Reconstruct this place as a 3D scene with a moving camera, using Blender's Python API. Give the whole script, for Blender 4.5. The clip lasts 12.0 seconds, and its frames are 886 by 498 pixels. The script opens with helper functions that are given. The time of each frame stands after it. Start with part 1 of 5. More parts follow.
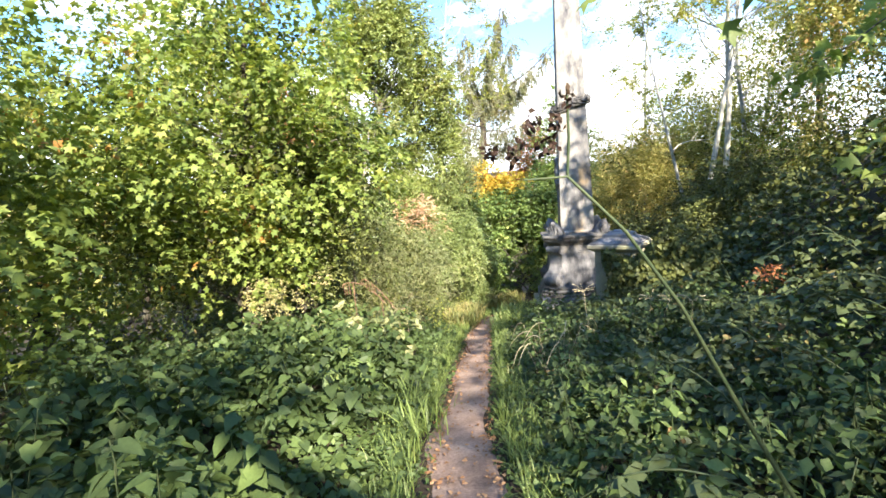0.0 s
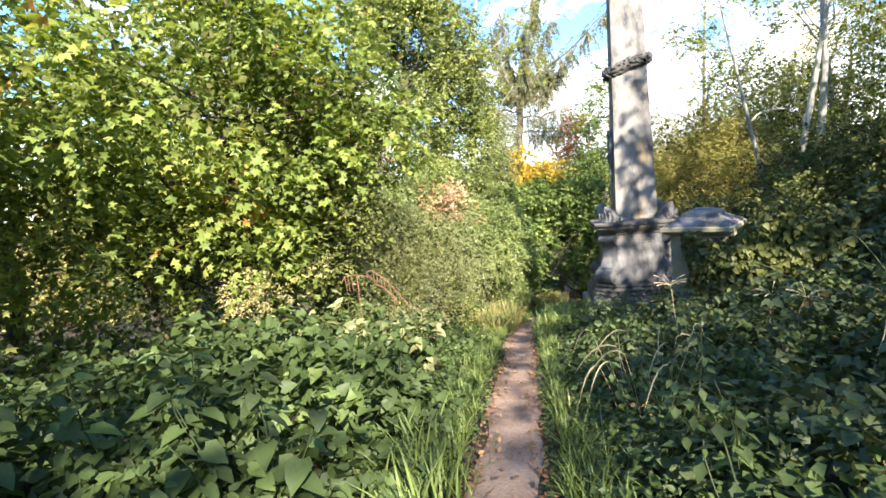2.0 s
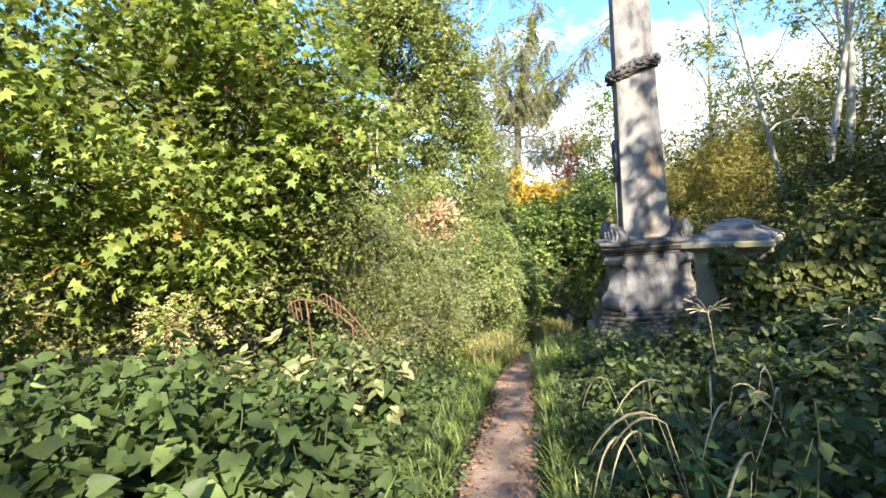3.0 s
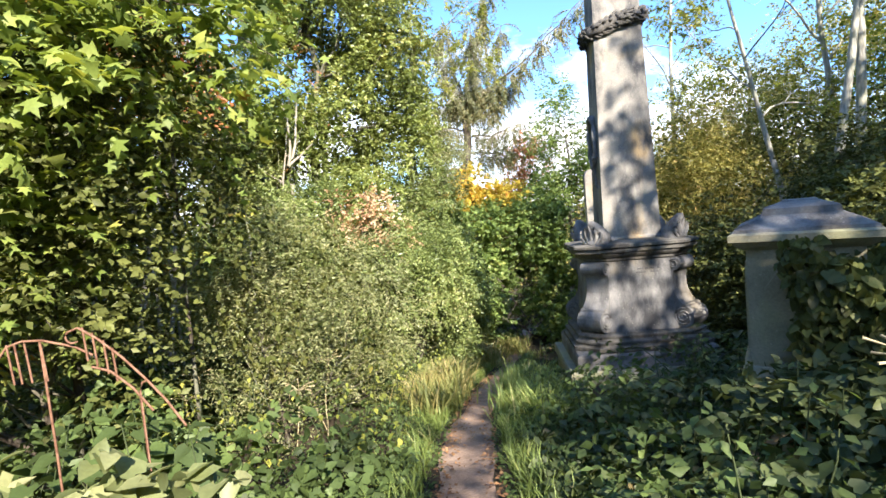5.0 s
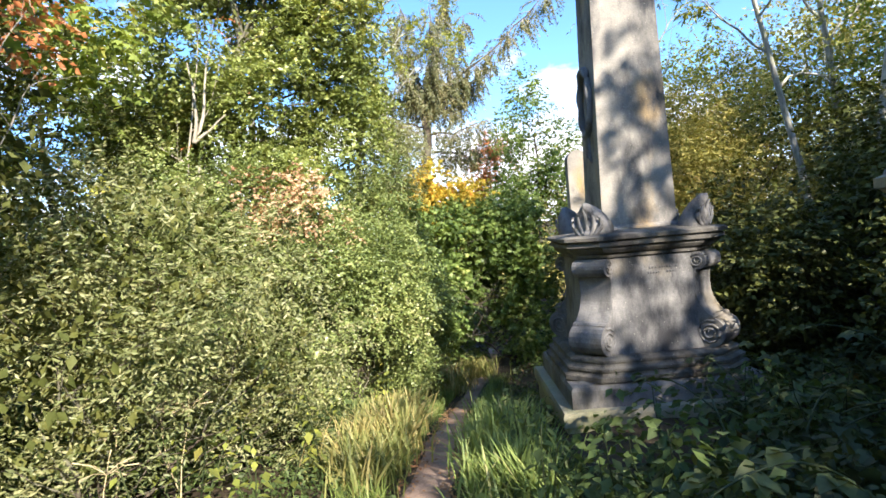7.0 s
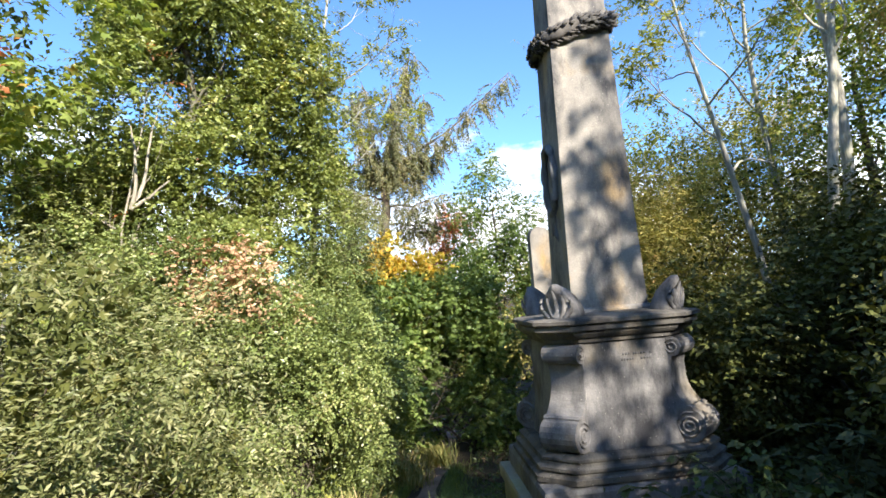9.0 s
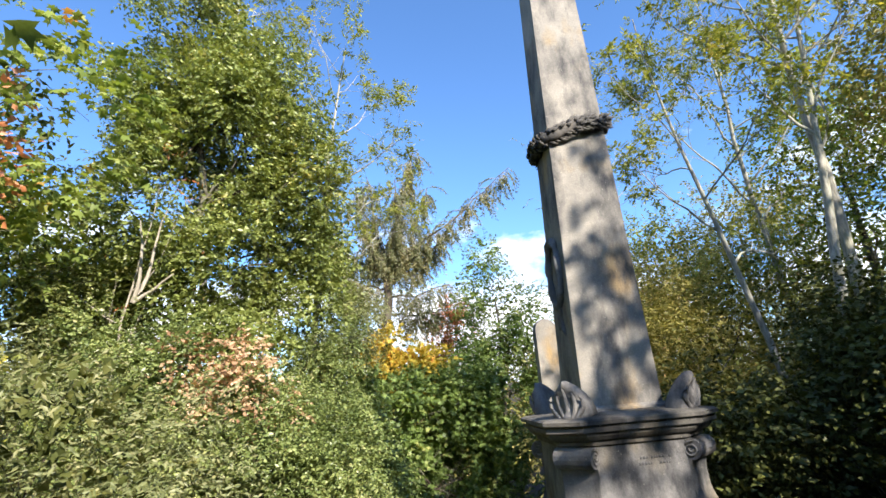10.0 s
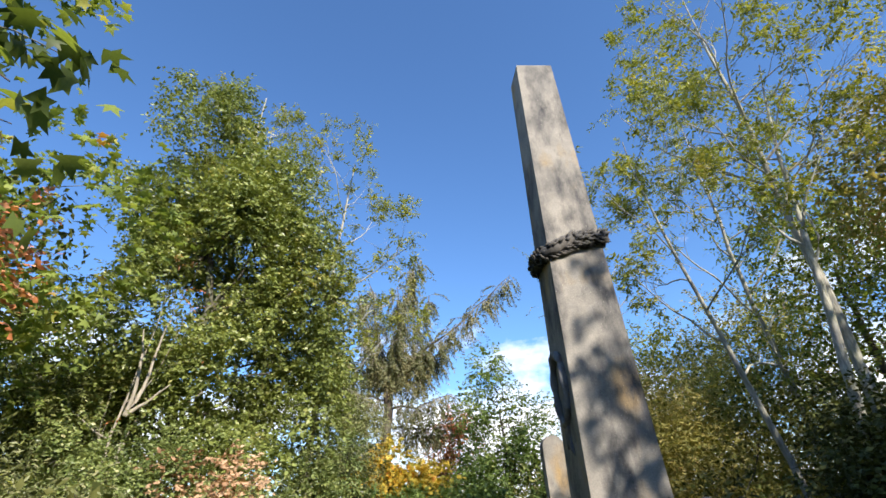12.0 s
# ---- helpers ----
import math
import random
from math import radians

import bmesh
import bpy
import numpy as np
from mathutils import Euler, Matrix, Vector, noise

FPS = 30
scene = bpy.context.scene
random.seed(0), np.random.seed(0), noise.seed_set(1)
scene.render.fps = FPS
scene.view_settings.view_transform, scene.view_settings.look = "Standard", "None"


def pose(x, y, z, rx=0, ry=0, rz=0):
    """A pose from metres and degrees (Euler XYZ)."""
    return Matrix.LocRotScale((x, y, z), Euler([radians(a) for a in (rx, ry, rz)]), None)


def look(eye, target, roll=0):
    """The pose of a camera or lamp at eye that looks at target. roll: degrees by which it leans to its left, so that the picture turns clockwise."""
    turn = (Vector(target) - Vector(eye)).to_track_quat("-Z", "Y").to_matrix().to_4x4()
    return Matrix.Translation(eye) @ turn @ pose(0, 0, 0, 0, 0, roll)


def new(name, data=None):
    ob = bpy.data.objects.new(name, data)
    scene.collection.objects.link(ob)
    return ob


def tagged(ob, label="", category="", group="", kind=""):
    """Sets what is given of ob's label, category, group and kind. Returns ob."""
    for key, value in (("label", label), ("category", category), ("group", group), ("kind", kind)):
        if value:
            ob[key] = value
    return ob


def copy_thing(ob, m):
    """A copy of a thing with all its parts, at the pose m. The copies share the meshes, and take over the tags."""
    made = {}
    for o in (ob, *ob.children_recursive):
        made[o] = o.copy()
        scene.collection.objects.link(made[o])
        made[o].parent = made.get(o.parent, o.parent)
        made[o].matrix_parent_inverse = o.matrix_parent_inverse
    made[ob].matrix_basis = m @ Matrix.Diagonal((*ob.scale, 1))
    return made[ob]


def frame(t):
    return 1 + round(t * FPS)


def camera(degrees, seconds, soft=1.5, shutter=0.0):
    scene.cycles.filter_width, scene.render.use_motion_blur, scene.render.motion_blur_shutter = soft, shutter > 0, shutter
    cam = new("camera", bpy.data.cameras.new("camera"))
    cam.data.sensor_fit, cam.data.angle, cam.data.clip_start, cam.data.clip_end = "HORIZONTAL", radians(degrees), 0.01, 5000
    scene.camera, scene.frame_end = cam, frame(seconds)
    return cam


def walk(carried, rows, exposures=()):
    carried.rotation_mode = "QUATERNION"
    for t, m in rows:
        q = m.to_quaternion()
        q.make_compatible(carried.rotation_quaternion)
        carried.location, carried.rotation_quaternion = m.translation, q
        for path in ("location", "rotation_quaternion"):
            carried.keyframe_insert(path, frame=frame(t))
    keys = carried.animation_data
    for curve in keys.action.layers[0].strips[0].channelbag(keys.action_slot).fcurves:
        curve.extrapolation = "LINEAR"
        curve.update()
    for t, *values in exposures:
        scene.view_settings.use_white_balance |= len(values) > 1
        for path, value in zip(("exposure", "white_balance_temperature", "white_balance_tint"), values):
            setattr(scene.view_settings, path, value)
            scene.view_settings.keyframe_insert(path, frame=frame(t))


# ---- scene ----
cam = camera(82.8, 12.0, soft=1.6)
PATH = [
    (0.0, 0.003, -0.000, 1.499, -2.13, -8.37, 4.81),
    (0.5, -0.065, 0.408, 1.353, -1.23, -9.15, 4.91),
    (1.0, -0.099, 0.884, 1.206, 0.42, -9.20, 5.31),
    (1.5, -0.043, 1.380, 1.087, 1.61, -8.07, 5.55),
    (2.0, 0.083, 1.864, 0.972, 1.76, -7.80, 5.70),
    (2.5, 0.195, 2.434, 0.844, 1.89, -6.64, 5.68),
    (3.0, 0.314, 3.089, 0.682, 1.92, -4.64, 5.72),
    (5.0, 0.489, 5.478, 0.328, -3.92, -3.73, 5.34),
    (5.5, 0.527, 6.025, 0.220, -4.82, -3.30, 5.22),
    (6.0, 0.630, 6.505, 0.103, -5.89, -3.13, 5.17),
    (6.5, 0.722, 7.063, -0.017, -6.69, -2.76, 5.16),
    (7.0, 0.816, 7.576, -0.091, -8.17, -2.32, 5.07),
    (9.0, 0.863, 8.034, 0.021, -13.13, 5.30, 4.43),
    (9.5, 0.862, 8.058, 0.059, -13.01, 10.91, 4.52),
    (10.0, 0.849, 8.084, 0.086, -12.91, 15.41, 4.58),
    (10.5, 0.831, 8.054, 0.104, -12.88, 19.91, 4.51),
    (11.0, 0.817, 8.052, 0.120, -12.88, 23.30, 4.36),
    (11.5, 0.813, 8.027, 0.122, -12.85, 25.99, 4.23),
    (12.0, 0.816, 7.995, 0.132, -12.77, 27.39, 4.26),
]
EXPOSURE = [(0.0, 2.2), (1.0, 2.15), (2.0, 2.08), (3.0, 1.95), (5.0, 1.9), (7.0, 1.83), (9.0, 1.62), (10.5, 1.27), (12.0, 1.0)]
walk(cam, [(t, pose(x, y, z, 90 + pitch, roll, yaw)) for t, x, y, z, yaw, pitch, roll in PATH], EXPOSURE)

# ---- light ----
SUN_TO = Vector((0.27, -0.76, 0.58)).normalized()
sun_data = bpy.data.lights.new("sun", "SUN")
sun_data.energy, sun_data.angle, sun_data.color = 5.0, radians(0.7), (1.0, 0.905, 0.78)
sun = new("sun", sun_data)
sun.matrix_world = look((0, 0, 30), Vector((0, 0, 30)) - SUN_TO)

world = bpy.data.worlds.new("sky")
scene.world = world
world.use_nodes = True
nt = world.node_tree
nt.nodes.clear()
sky = nt.nodes.new("ShaderNodeTexSky")
sky.sky_type, sky.sun_disc = "NISHITA", False
sky.sun_elevation = math.asin(SUN_TO.z)
sky.sun_rotation = math.atan2(SUN_TO.x, SUN_TO.y)
sky.air_density, sky.dust_density, sky.ozone_density = 1.0, 0.35, 4.0
# fair-weather clouds, thicker towards the horizon
coord = nt.nodes.new("ShaderNodeTexCoord")
sep = nt.nodes.new("ShaderNodeSeparateXYZ")
nt.links.new(coord.outputs["Generated"], sep.inputs[0])
squash = nt.nodes.new("ShaderNodeMapping")
squash.inputs["Scale"].default_value = (2.2, 2.2, 4.2)
squash.inputs["Location"].default_value = (0.35, 0.2, 0.1)
nt.links.new(coord.outputs["Generated"], squash.inputs[0])
cloud = nt.nodes.new("ShaderNodeTexNoise")
cloud.inputs["Scale"].default_value, cloud.inputs["Detail"].default_value = 1.6, 8.0
cloud.inputs["Roughness"].default_value = 0.58
nt.links.new(squash.outputs[0], cloud.inputs["Vector"])
low = nt.nodes.new("ShaderNodeMapRange")
low.inputs["From Min"].default_value, low.inputs["From Max"].default_value = 0.0, 0.62
low.inputs["To Min"].default_value, low.inputs["To Max"].default_value = 0.195, -0.24
nt.links.new(sep.outputs["Z"], low.inputs["Value"])
add = nt.nodes.new("ShaderNodeMath")
nt.links.new(cloud.outputs["Fac"], add.inputs[0])
nt.links.new(low.outputs[0], add.inputs[1])
edge = nt.nodes.new("ShaderNodeMapRange")
edge.inputs["From Min"].default_value, edge.inputs["From Max"].default_value = 0.52, 0.68
nt.links.new(add.outputs[0], edge.inputs["Value"])
mix = nt.nodes.new("ShaderNodeMix")
mix.data_type = "RGBA"
nt.links.new(edge.outputs[0], mix.inputs["Factor"])
deep = nt.nodes.new("ShaderNodeMix")
deep.data_type, deep.blend_type = "RGBA", "MULTIPLY"
deep.inputs["Factor"].default_value = 1.0
deep.inputs["B"].default_value = (0.74, 0.95, 1.15, 1)
nt.links.new(sky.outputs[0], deep.inputs["A"])
nt.links.new(deep.outputs["Result"], mix.inputs["A"])
mix.inputs["B"].default_value = (8.0, 8.1, 8.5, 1)
bg = nt.nodes.new("ShaderNodeBackground")
bg.inputs["Strength"].default_value = 0.112
nt.links.new(mix.outputs["Result"], bg.inputs["Color"])
world_out = nt.nodes.new("ShaderNodeOutputWorld")
nt.links.new(bg.outputs[0], world_out.inputs[0])


# ---- materials ----
def blank(name):
    m = bpy.data.materials.new(name)
    m.use_nodes = True
    m.node_tree.nodes.clear()
    return m, m.node_tree


def ramp(t, stops):
    r = t.nodes.new("ShaderNodeValToRGB")
    while len(r.color_ramp.elements) < len(stops):
        r.color_ramp.elements.new(0.5)
    for e, (p, c) in zip(r.color_ramp.elements, stops):
        e.position, e.color = p, (*c, 1)
    return r


def noise_node(t, scale, detail=4.0, rough=0.55, stretch=None):
    n = t.nodes.new("ShaderNodeTexNoise")
    n.inputs["Scale"].default_value, n.inputs["Detail"].default_value = scale, detail
    n.inputs["Roughness"].default_value = rough
    g = t.nodes.new("ShaderNodeNewGeometry")
    if stretch:
        k = t.nodes.new("ShaderNodeMapping")
        k.inputs["Scale"].default_value = stretch
        t.links.new(g.outputs["Position"], k.inputs[0])
        t.links.new(k.outputs[0], n.inputs["Vector"])
    else:
        t.links.new(g.outputs["Position"], n.inputs["Vector"])
    return n


def blend(t, fac, a, b, kind="MIX"):
    m = t.nodes.new("ShaderNodeMix")
    m.data_type, m.blend_type = "RGBA", kind
    for sock, v in (("Factor", fac), ("A", a), ("B", b)):
        if hasattr(v, "is_output"):
            t.links.new(v, m.inputs[sock])
        else:
            m.inputs[sock].default_value = v if sock == "Factor" else (*v, 1)
    return m.outputs["Result"]


def spread(t, value, lo, hi):
    m = t.nodes.new("ShaderNodeMapRange")
    m.inputs["From Min"].default_value, m.inputs["From Max"].default_value = lo, hi
    t.links.new(value, m.inputs["Value"])
    return m.outputs[0]


def finish(t, colour, rough, relief=None, strength=0.3, distance=0.02, through_light=0.0, spec=0.5):
    p = t.nodes.new("ShaderNodeBsdfPrincipled")
    t.links.new(colour, p.inputs["Base Color"])
    if hasattr(rough, "is_output"):
        t.links.new(rough, p.inputs["Roughness"])
    else:
        p.inputs["Roughness"].default_value = rough
    p.inputs["Specular IOR Level"].default_value = spec
    if relief is not None:
        b = t.nodes.new("ShaderNodeBump")
        b.inputs["Strength"].default_value, b.inputs["Distance"].default_value = strength, distance
        t.links.new(relief, b.inputs["Height"])
        t.links.new(b.outputs[0], p.inputs["Normal"])
    o = t.nodes.new("ShaderNodeOutputMaterial")
    if through_light:
        tr = t.nodes.new("ShaderNodeBsdfTranslucent")
        warm = blend(t, 1.0, colour, (1.04, 1.0, 0.5), "MULTIPLY")
        t.links.new(warm, tr.inputs["Color"])
        mx = t.nodes.new("ShaderNodeMixShader")
        mx.inputs[0].default_value = through_light
        t.links.new(p.outputs[0], mx.inputs[1])
        t.links.new(tr.outputs[0], mx.inputs[2])
        t.links.new(mx.outputs[0], o.inputs[0])
    else:
        t.links.new(p.outputs[0], o.inputs[0])


def leaf_material(name, stops, light=0.38, rough=0.42, patch=1.1, spec=0.5):
    """Leaves: one colour a leaf, from the ramp, drifting a little over the crown."""
    m, t = blank(name)
    g = t.nodes.new("ShaderNodeNewGeometry")
    drift = noise_node(t, patch, 2.0)
    a = t.nodes.new("ShaderNodeMath")
    a.operation = "MULTIPLY_ADD"
    t.links.new(drift.outputs["Fac"], a.inputs[0])
    a.inputs[1].default_value = 1.5
    s = t.nodes.new("ShaderNodeMath")
    s.operation = "MULTIPLY_ADD"
    t.links.new(g.outputs["Random Per Island"], s.inputs[0])
    s.inputs[1].default_value, s.inputs[2].default_value = 0.65, -0.57
    t.links.new(s.outputs[0], a.inputs[2])
    r = ramp(t, [(p, (c[0] * 1.28 + 0.010, c[1] * 1.16, c[2] * 1.0 + 0.15 * c[1])) for p, c in stops])
    t.links.new(a.outputs[0], r.inputs[0])
    blotch = noise_node(t, 60.0, 3.0)
    c = blend(t, 0.35, r.outputs[0], blend(t, spread(t, blotch.outputs["Fac"], 0.3, 0.7), (0.55, 0.55, 0.5), (1.15, 1.15, 1.1)), "MULTIPLY")
    finish(t, c, rough, None, through_light=light, spec=spec)
    return m


def bark_material(name, dark, lit, lichen=(0.30, 0.32, 0.22), amount=0.4):
    m, t = blank(name)
    n = noise_node(t, 9.0, 6.0, 0.6, (3.0, 3.0, 0.6))
    k = noise_node(t, 2.2, 3.0)
    r = ramp(t, [(0.3, dark), (0.7, lit)])
    t.links.new(n.outputs["Fac"], r.inputs[0])
    f = t.nodes.new("ShaderNodeMath")
    f.operation = "MULTIPLY"
    t.links.new(spread(t, k.outputs["Fac"], 0.45, 0.65), f.inputs[0])
    f.inputs[1].default_value = amount
    finish(t, blend(t, f.outputs[0], r.outputs[0], lichen), 0.85, n.outputs["Fac"], 0.6, 0.03, spec=0.2)
    return m


def stone_material(name, pale, grey, soot, ochre, soot_from=0.48):
    """Weathered limestone: grain, soot in streaks, ochre and lichen stains."""
    m, t = blank(name)
    grain = noise_node(t, 55.0, 5.0, 0.65)
    cloudy = noise_node(t, 2.1, 5.0, 0.6)
    streak = noise_node(t, 2.2, 6.0, 0.66, (1.3, 1.3, 0.55))
    stain = noise_node(t, 1.5, 4.0, 0.55, (1.2, 1.2, 0.7))
    spots = t.nodes.new("ShaderNodeTexVoronoi")
    spots.inputs["Scale"].default_value = 15.0
    g = t.nodes.new("ShaderNodeNewGeometry")
    t.links.new(g.outputs["Position"], spots.inputs["Vector"])
    r = ramp(t, [(0.3, grey), (0.68, pale)])
    t.links.new(cloudy.outputs["Fac"], r.inputs[0])
    c = blend(t, spread(t, stain.outputs["Fac"], 0.54, 0.72), r.outputs[0], ochre)
    c = blend(t, spread(t, streak.outputs["Fac"], soot_from, soot_from + 0.22), c, soot)
    lich = t.nodes.new("ShaderNodeMath")
    lich.operation = "LESS_THAN"
    t.links.new(spots.outputs["Distance"], lich.inputs[0])
    lich.inputs[1].default_value = 0.10
    weak = t.nodes.new("ShaderNodeMath")
    weak.operation = "MULTIPLY"
    t.links.new(lich.outputs[0], weak.inputs[0])
    weak.inputs[1].default_value = 0.30
    c = blend(t, weak.outputs[0], c, (0.55, 0.53, 0.45))
    c = blend(t, 0.6, c, blend(t, spread(t, grain.outputs["Fac"], 0.25, 0.75), (0.6, 0.6, 0.6), (1.2, 1.2, 1.2)), "MULTIPLY")
    finish(t, c, 0.88, grain.outputs["Fac"], 0.45, 0.012, spec=0.25)
    return m


def soil_material(name, dark, mid, lit, scale=5.0):
    m, t = blank(name)
    a = noise_node(t, scale, 6.0, 0.6)
    b = noise_node(t, scale * 16, 4.0, 0.7)
    r = ramp(t, [(0.3, dark), (0.5, mid), (0.72, lit)])
    t.links.new(a.outputs["Fac"], r.inputs[0])
    c = blend(t, 0.6, r.outputs[0], blend(t, spread(t, b.outputs["Fac"], 0.3, 0.72), (0.55, 0.52, 0.5), (1.3, 1.28, 1.25)), "MULTIPLY")
    finish(t, c, 0.95, b.outputs["Fac"], 0.6, 0.008, spec=0.15)
    return m


def plain_material(name, a, b, rough, scale=12.0, metal=0.0):
    m, t = blank(name)
    n = noise_node(t, scale, 5.0, 0.65)
    r = ramp(t, [(0.35, a), (0.65, b)])
    t.links.new(n.outputs["Fac"], r.inputs[0])
    finish(t, r.outputs[0], rough, n.outputs["Fac"], 0.4, 0.01, spec=0.3)
    return m


STONE = stone_material("weathered_limestone", (0.34, 0.315, 0.275), (0.19, 0.18, 0.165), (0.07, 0.07, 0.074), (0.33, 0.23, 0.11), 0.455)
STONE_DARK = stone_material("sooty_limestone", (0.27, 0.26, 0.25), (0.15, 0.148, 0.15), (0.05, 0.05, 0.054), (0.19, 0.155, 0.10), 0.46)
STONE_PALE = stone_material("pale_sandstone", (0.36, 0.33, 0.24), (0.20, 0.19, 0.13), (0.13, 0.12, 0.10), (0.30, 0.30, 0.16), 0.60)
STONE_SOOT = stone_material("soot_black_limestone", (0.20, 0.185, 0.16), (0.095, 0.09, 0.08), (0.035, 0.034, 0.034), (0.13, 0.10, 0.06), 0.44)
WREATH = stone_material("black_crusted_stone", (0.13, 0.12, 0.11), (0.07, 0.07, 0.07), (0.03, 0.03, 0.03), (0.10, 0.10, 0.07), 0.5)
CUT = plain_material("cut_letters", (0.05, 0.05, 0.052), (0.09, 0.09, 0.09), 0.9)
RUST = plain_material("rusty_iron", (0.11, 0.05, 0.03), (0.25, 0.14, 0.09), 0.8, 30.0)
SOIL = soil_material("woodland_soil", (0.030, 0.022, 0.015), (0.055, 0.042, 0.028), (0.09, 0.075, 0.045), 1.4)
TRODDEN = soil_material("trodden_earth", (0.17, 0.115, 0.085), (0.27, 0.19, 0.145), (0.37, 0.275, 0.21), 3.0)
BARK_DARK = bark_material("dark_bark", (0.035, 0.028, 0.022), (0.10, 0.08, 0.06))
BARK_PALE = bark_material("pale_ash_bark", (0.20, 0.19, 0.16), (0.46, 0.44, 0.38), (0.24, 0.27, 0.15), 0.35)
BARK_DEAD = bark_material("bleached_dead_wood", (0.20, 0.175, 0.14), (0.42, 0.38, 0.31), (0.4, 0.38, 0.3), 0.2)
STEM = plain_material("green_stem", (0.03, 0.048, 0.018), (0.065, 0.08, 0.032), 0.6, 20.0)
STRAW = plain_material("dry_stem", (0.30, 0.24, 0.13), (0.52, 0.44, 0.27), 0.8, 25.0)

L_SYC = leaf_material("sycamore_leaf", [(0.0, (0.070, 0.120, 0.014)), (0.4, (0.145, 0.225, 0.026)), (0.72, (0.235, 0.325, 0.045)), (0.95, (0.36, 0.39, 0.06)), (1.0, (0.355, 0.202, 0.037))], 0.48, 0.5, spec=0.3)
L_DARK = leaf_material("ivy_leaf", [(0.0, (0.029, 0.044, 0.009)), (0.5, (0.060, 0.086, 0.016)), (1.0, (0.127, 0.161, 0.029))], 0.18, 0.5, spec=0.22)
L_BUSH = leaf_material("privet_leaf", [(0.0, (0.066, 0.115, 0.026)), (0.45, (0.150, 0.225, 0.050)), (0.8, (0.26, 0.34, 0.095)), (1.0, (0.40, 0.43, 0.19))], 0.35, 0.36, spec=0.5)
L_GREY = leaf_material("willow_leaf", [(0.0, (0.075, 0.110, 0.032)), (0.5, (0.165, 0.215, 0.075)), (1.0, (0.33, 0.36, 0.17))], 0.38, 0.45, spec=0.35)
L_TREE = leaf_material("holm_oak_leaf", [(0.0, (0.070, 0.105, 0.016)), (0.5, (0.155, 0.220, 0.034)), (0.9, (0.27, 0.345, 0.075)), (1.0, (0.40, 0.42, 0.13))], 0.35, 0.38, spec=0.45)
L_YEL = leaf_material("yellow_autumn_leaf", [(0.0, (0.17, 0.21, 0.015)), (0.35, (0.34, 0.32, 0.015)), (0.8, (0.58, 0.46, 0.02)), (1.0, (0.55, 0.27, 0.04))], 0.42, 0.5, spec=0.3)
L_RED = leaf_material("russet_autumn_leaf", [(0.0, (0.260, 0.110, 0.030)), (0.5, (0.500, 0.220, 0.080)), (1.0, (0.620, 0.360, 0.190))], 0.38, 0.5, spec=0.3)
L_ASH = leaf_material("ash_leaf", [(0.0, (0.096, 0.132, 0.013)), (0.5, (0.194, 0.253, 0.024)), (0.85, (0.334, 0.374, 0.033)), (1.0, (0.484, 0.462, 0.055))], 0.45, 0.45, spec=0.35)
L_LARCH = leaf_material("larch_needle", [(0.0, (0.07, 0.095, 0.04)), (0.5, (0.135, 0.17, 0.07)), (1.0, (0.27, 0.26, 0.12))], 0.35, 0.5, spec=0.3)
L_NETTLE = leaf_material("nettle_leaf", [(0.0, (0.031, 0.061, 0.017)), (0.5, (0.061, 0.112, 0.027)), (0.85, (0.102, 0.173, 0.037)), (1.0, (0.167, 0.246, 0.062))], 0.40, 0.5, spec=0.25)
L_BRAM = leaf_material("bramble_leaf", [(0.0, (0.028, 0.051, 0.017)), (0.5, (0.054, 0.090, 0.030)), (0.9, (0.095, 0.137, 0.040)), (1.0, (0.231, 0.173, 0.074))], 0.30, 0.48, spec=0.25)
L_GRASS = leaf_material("grass_blade", [(0.0, (0.076, 0.125, 0.017)), (0.5, (0.148, 0.230, 0.035)), (0.85, (0.22, 0.31, 0.06)), (1.0, (0.36, 0.38, 0.14))], 0.38, 0.5, spec=0.35)
L_STRAW = leaf_material("straw_grass_blade", [(0.0, (0.095, 0.145, 0.028)), (0.5, (0.21, 0.24, 0.06)), (0.85, (0.36, 0.33, 0.11)), (1.0, (0.52, 0.45, 0.22))], 0.38, 0.5, spec=0.3)
L_FAR = leaf_material("far_wood_leaf", [(0.0, (0.112, 0.132, 0.018)), (0.5, (0.242, 0.264, 0.048)), (0.85, (0.384, 0.360, 0.096)), (1.0, (0.504, 0.324, 0.120))], 0.38, 0.5, 0.25, 0.3)
L_BROWN = leaf_material("fallen_leaf", [(0.0, (0.080, 0.045, 0.020)), (0.5, (0.200, 0.120, 0.050)), (1.0, (0.400, 0.270, 0.120))], 0.15, 0.7, spec=0.2)
L_MAPLE = leaf_material("field_maple_leaf", [(0.0, (0.055, 0.105, 0.022)), (0.5, (0.125, 0.215, 0.040)), (0.85, (0.22, 0.33, 0.065)), (1.0, (0.36, 0.42, 0.10))], 0.45, 0.45, spec=0.35)
L_SEED = leaf_material("dried_seed_husk", [(0.0, (0.012, 0.010, 0.007)), (0.6, (0.03, 0.025, 0.014)), (1.0, (0.06, 0.05, 0.025))], 0.05, 0.7, spec=0.2)
# leaves inside crowns: the shade in there is put into their dark colour
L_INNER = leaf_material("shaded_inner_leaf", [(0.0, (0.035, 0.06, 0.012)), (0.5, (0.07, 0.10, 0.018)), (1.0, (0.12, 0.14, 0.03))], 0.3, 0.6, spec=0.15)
L_WITHER = leaf_material("withered_leaf", [(0.0, (0.20, 0.13, 0.07)), (0.5, (0.42, 0.30, 0.17)), (1.0, (0.62, 0.50, 0.34))], 0.3, 0.6, spec=0.2)
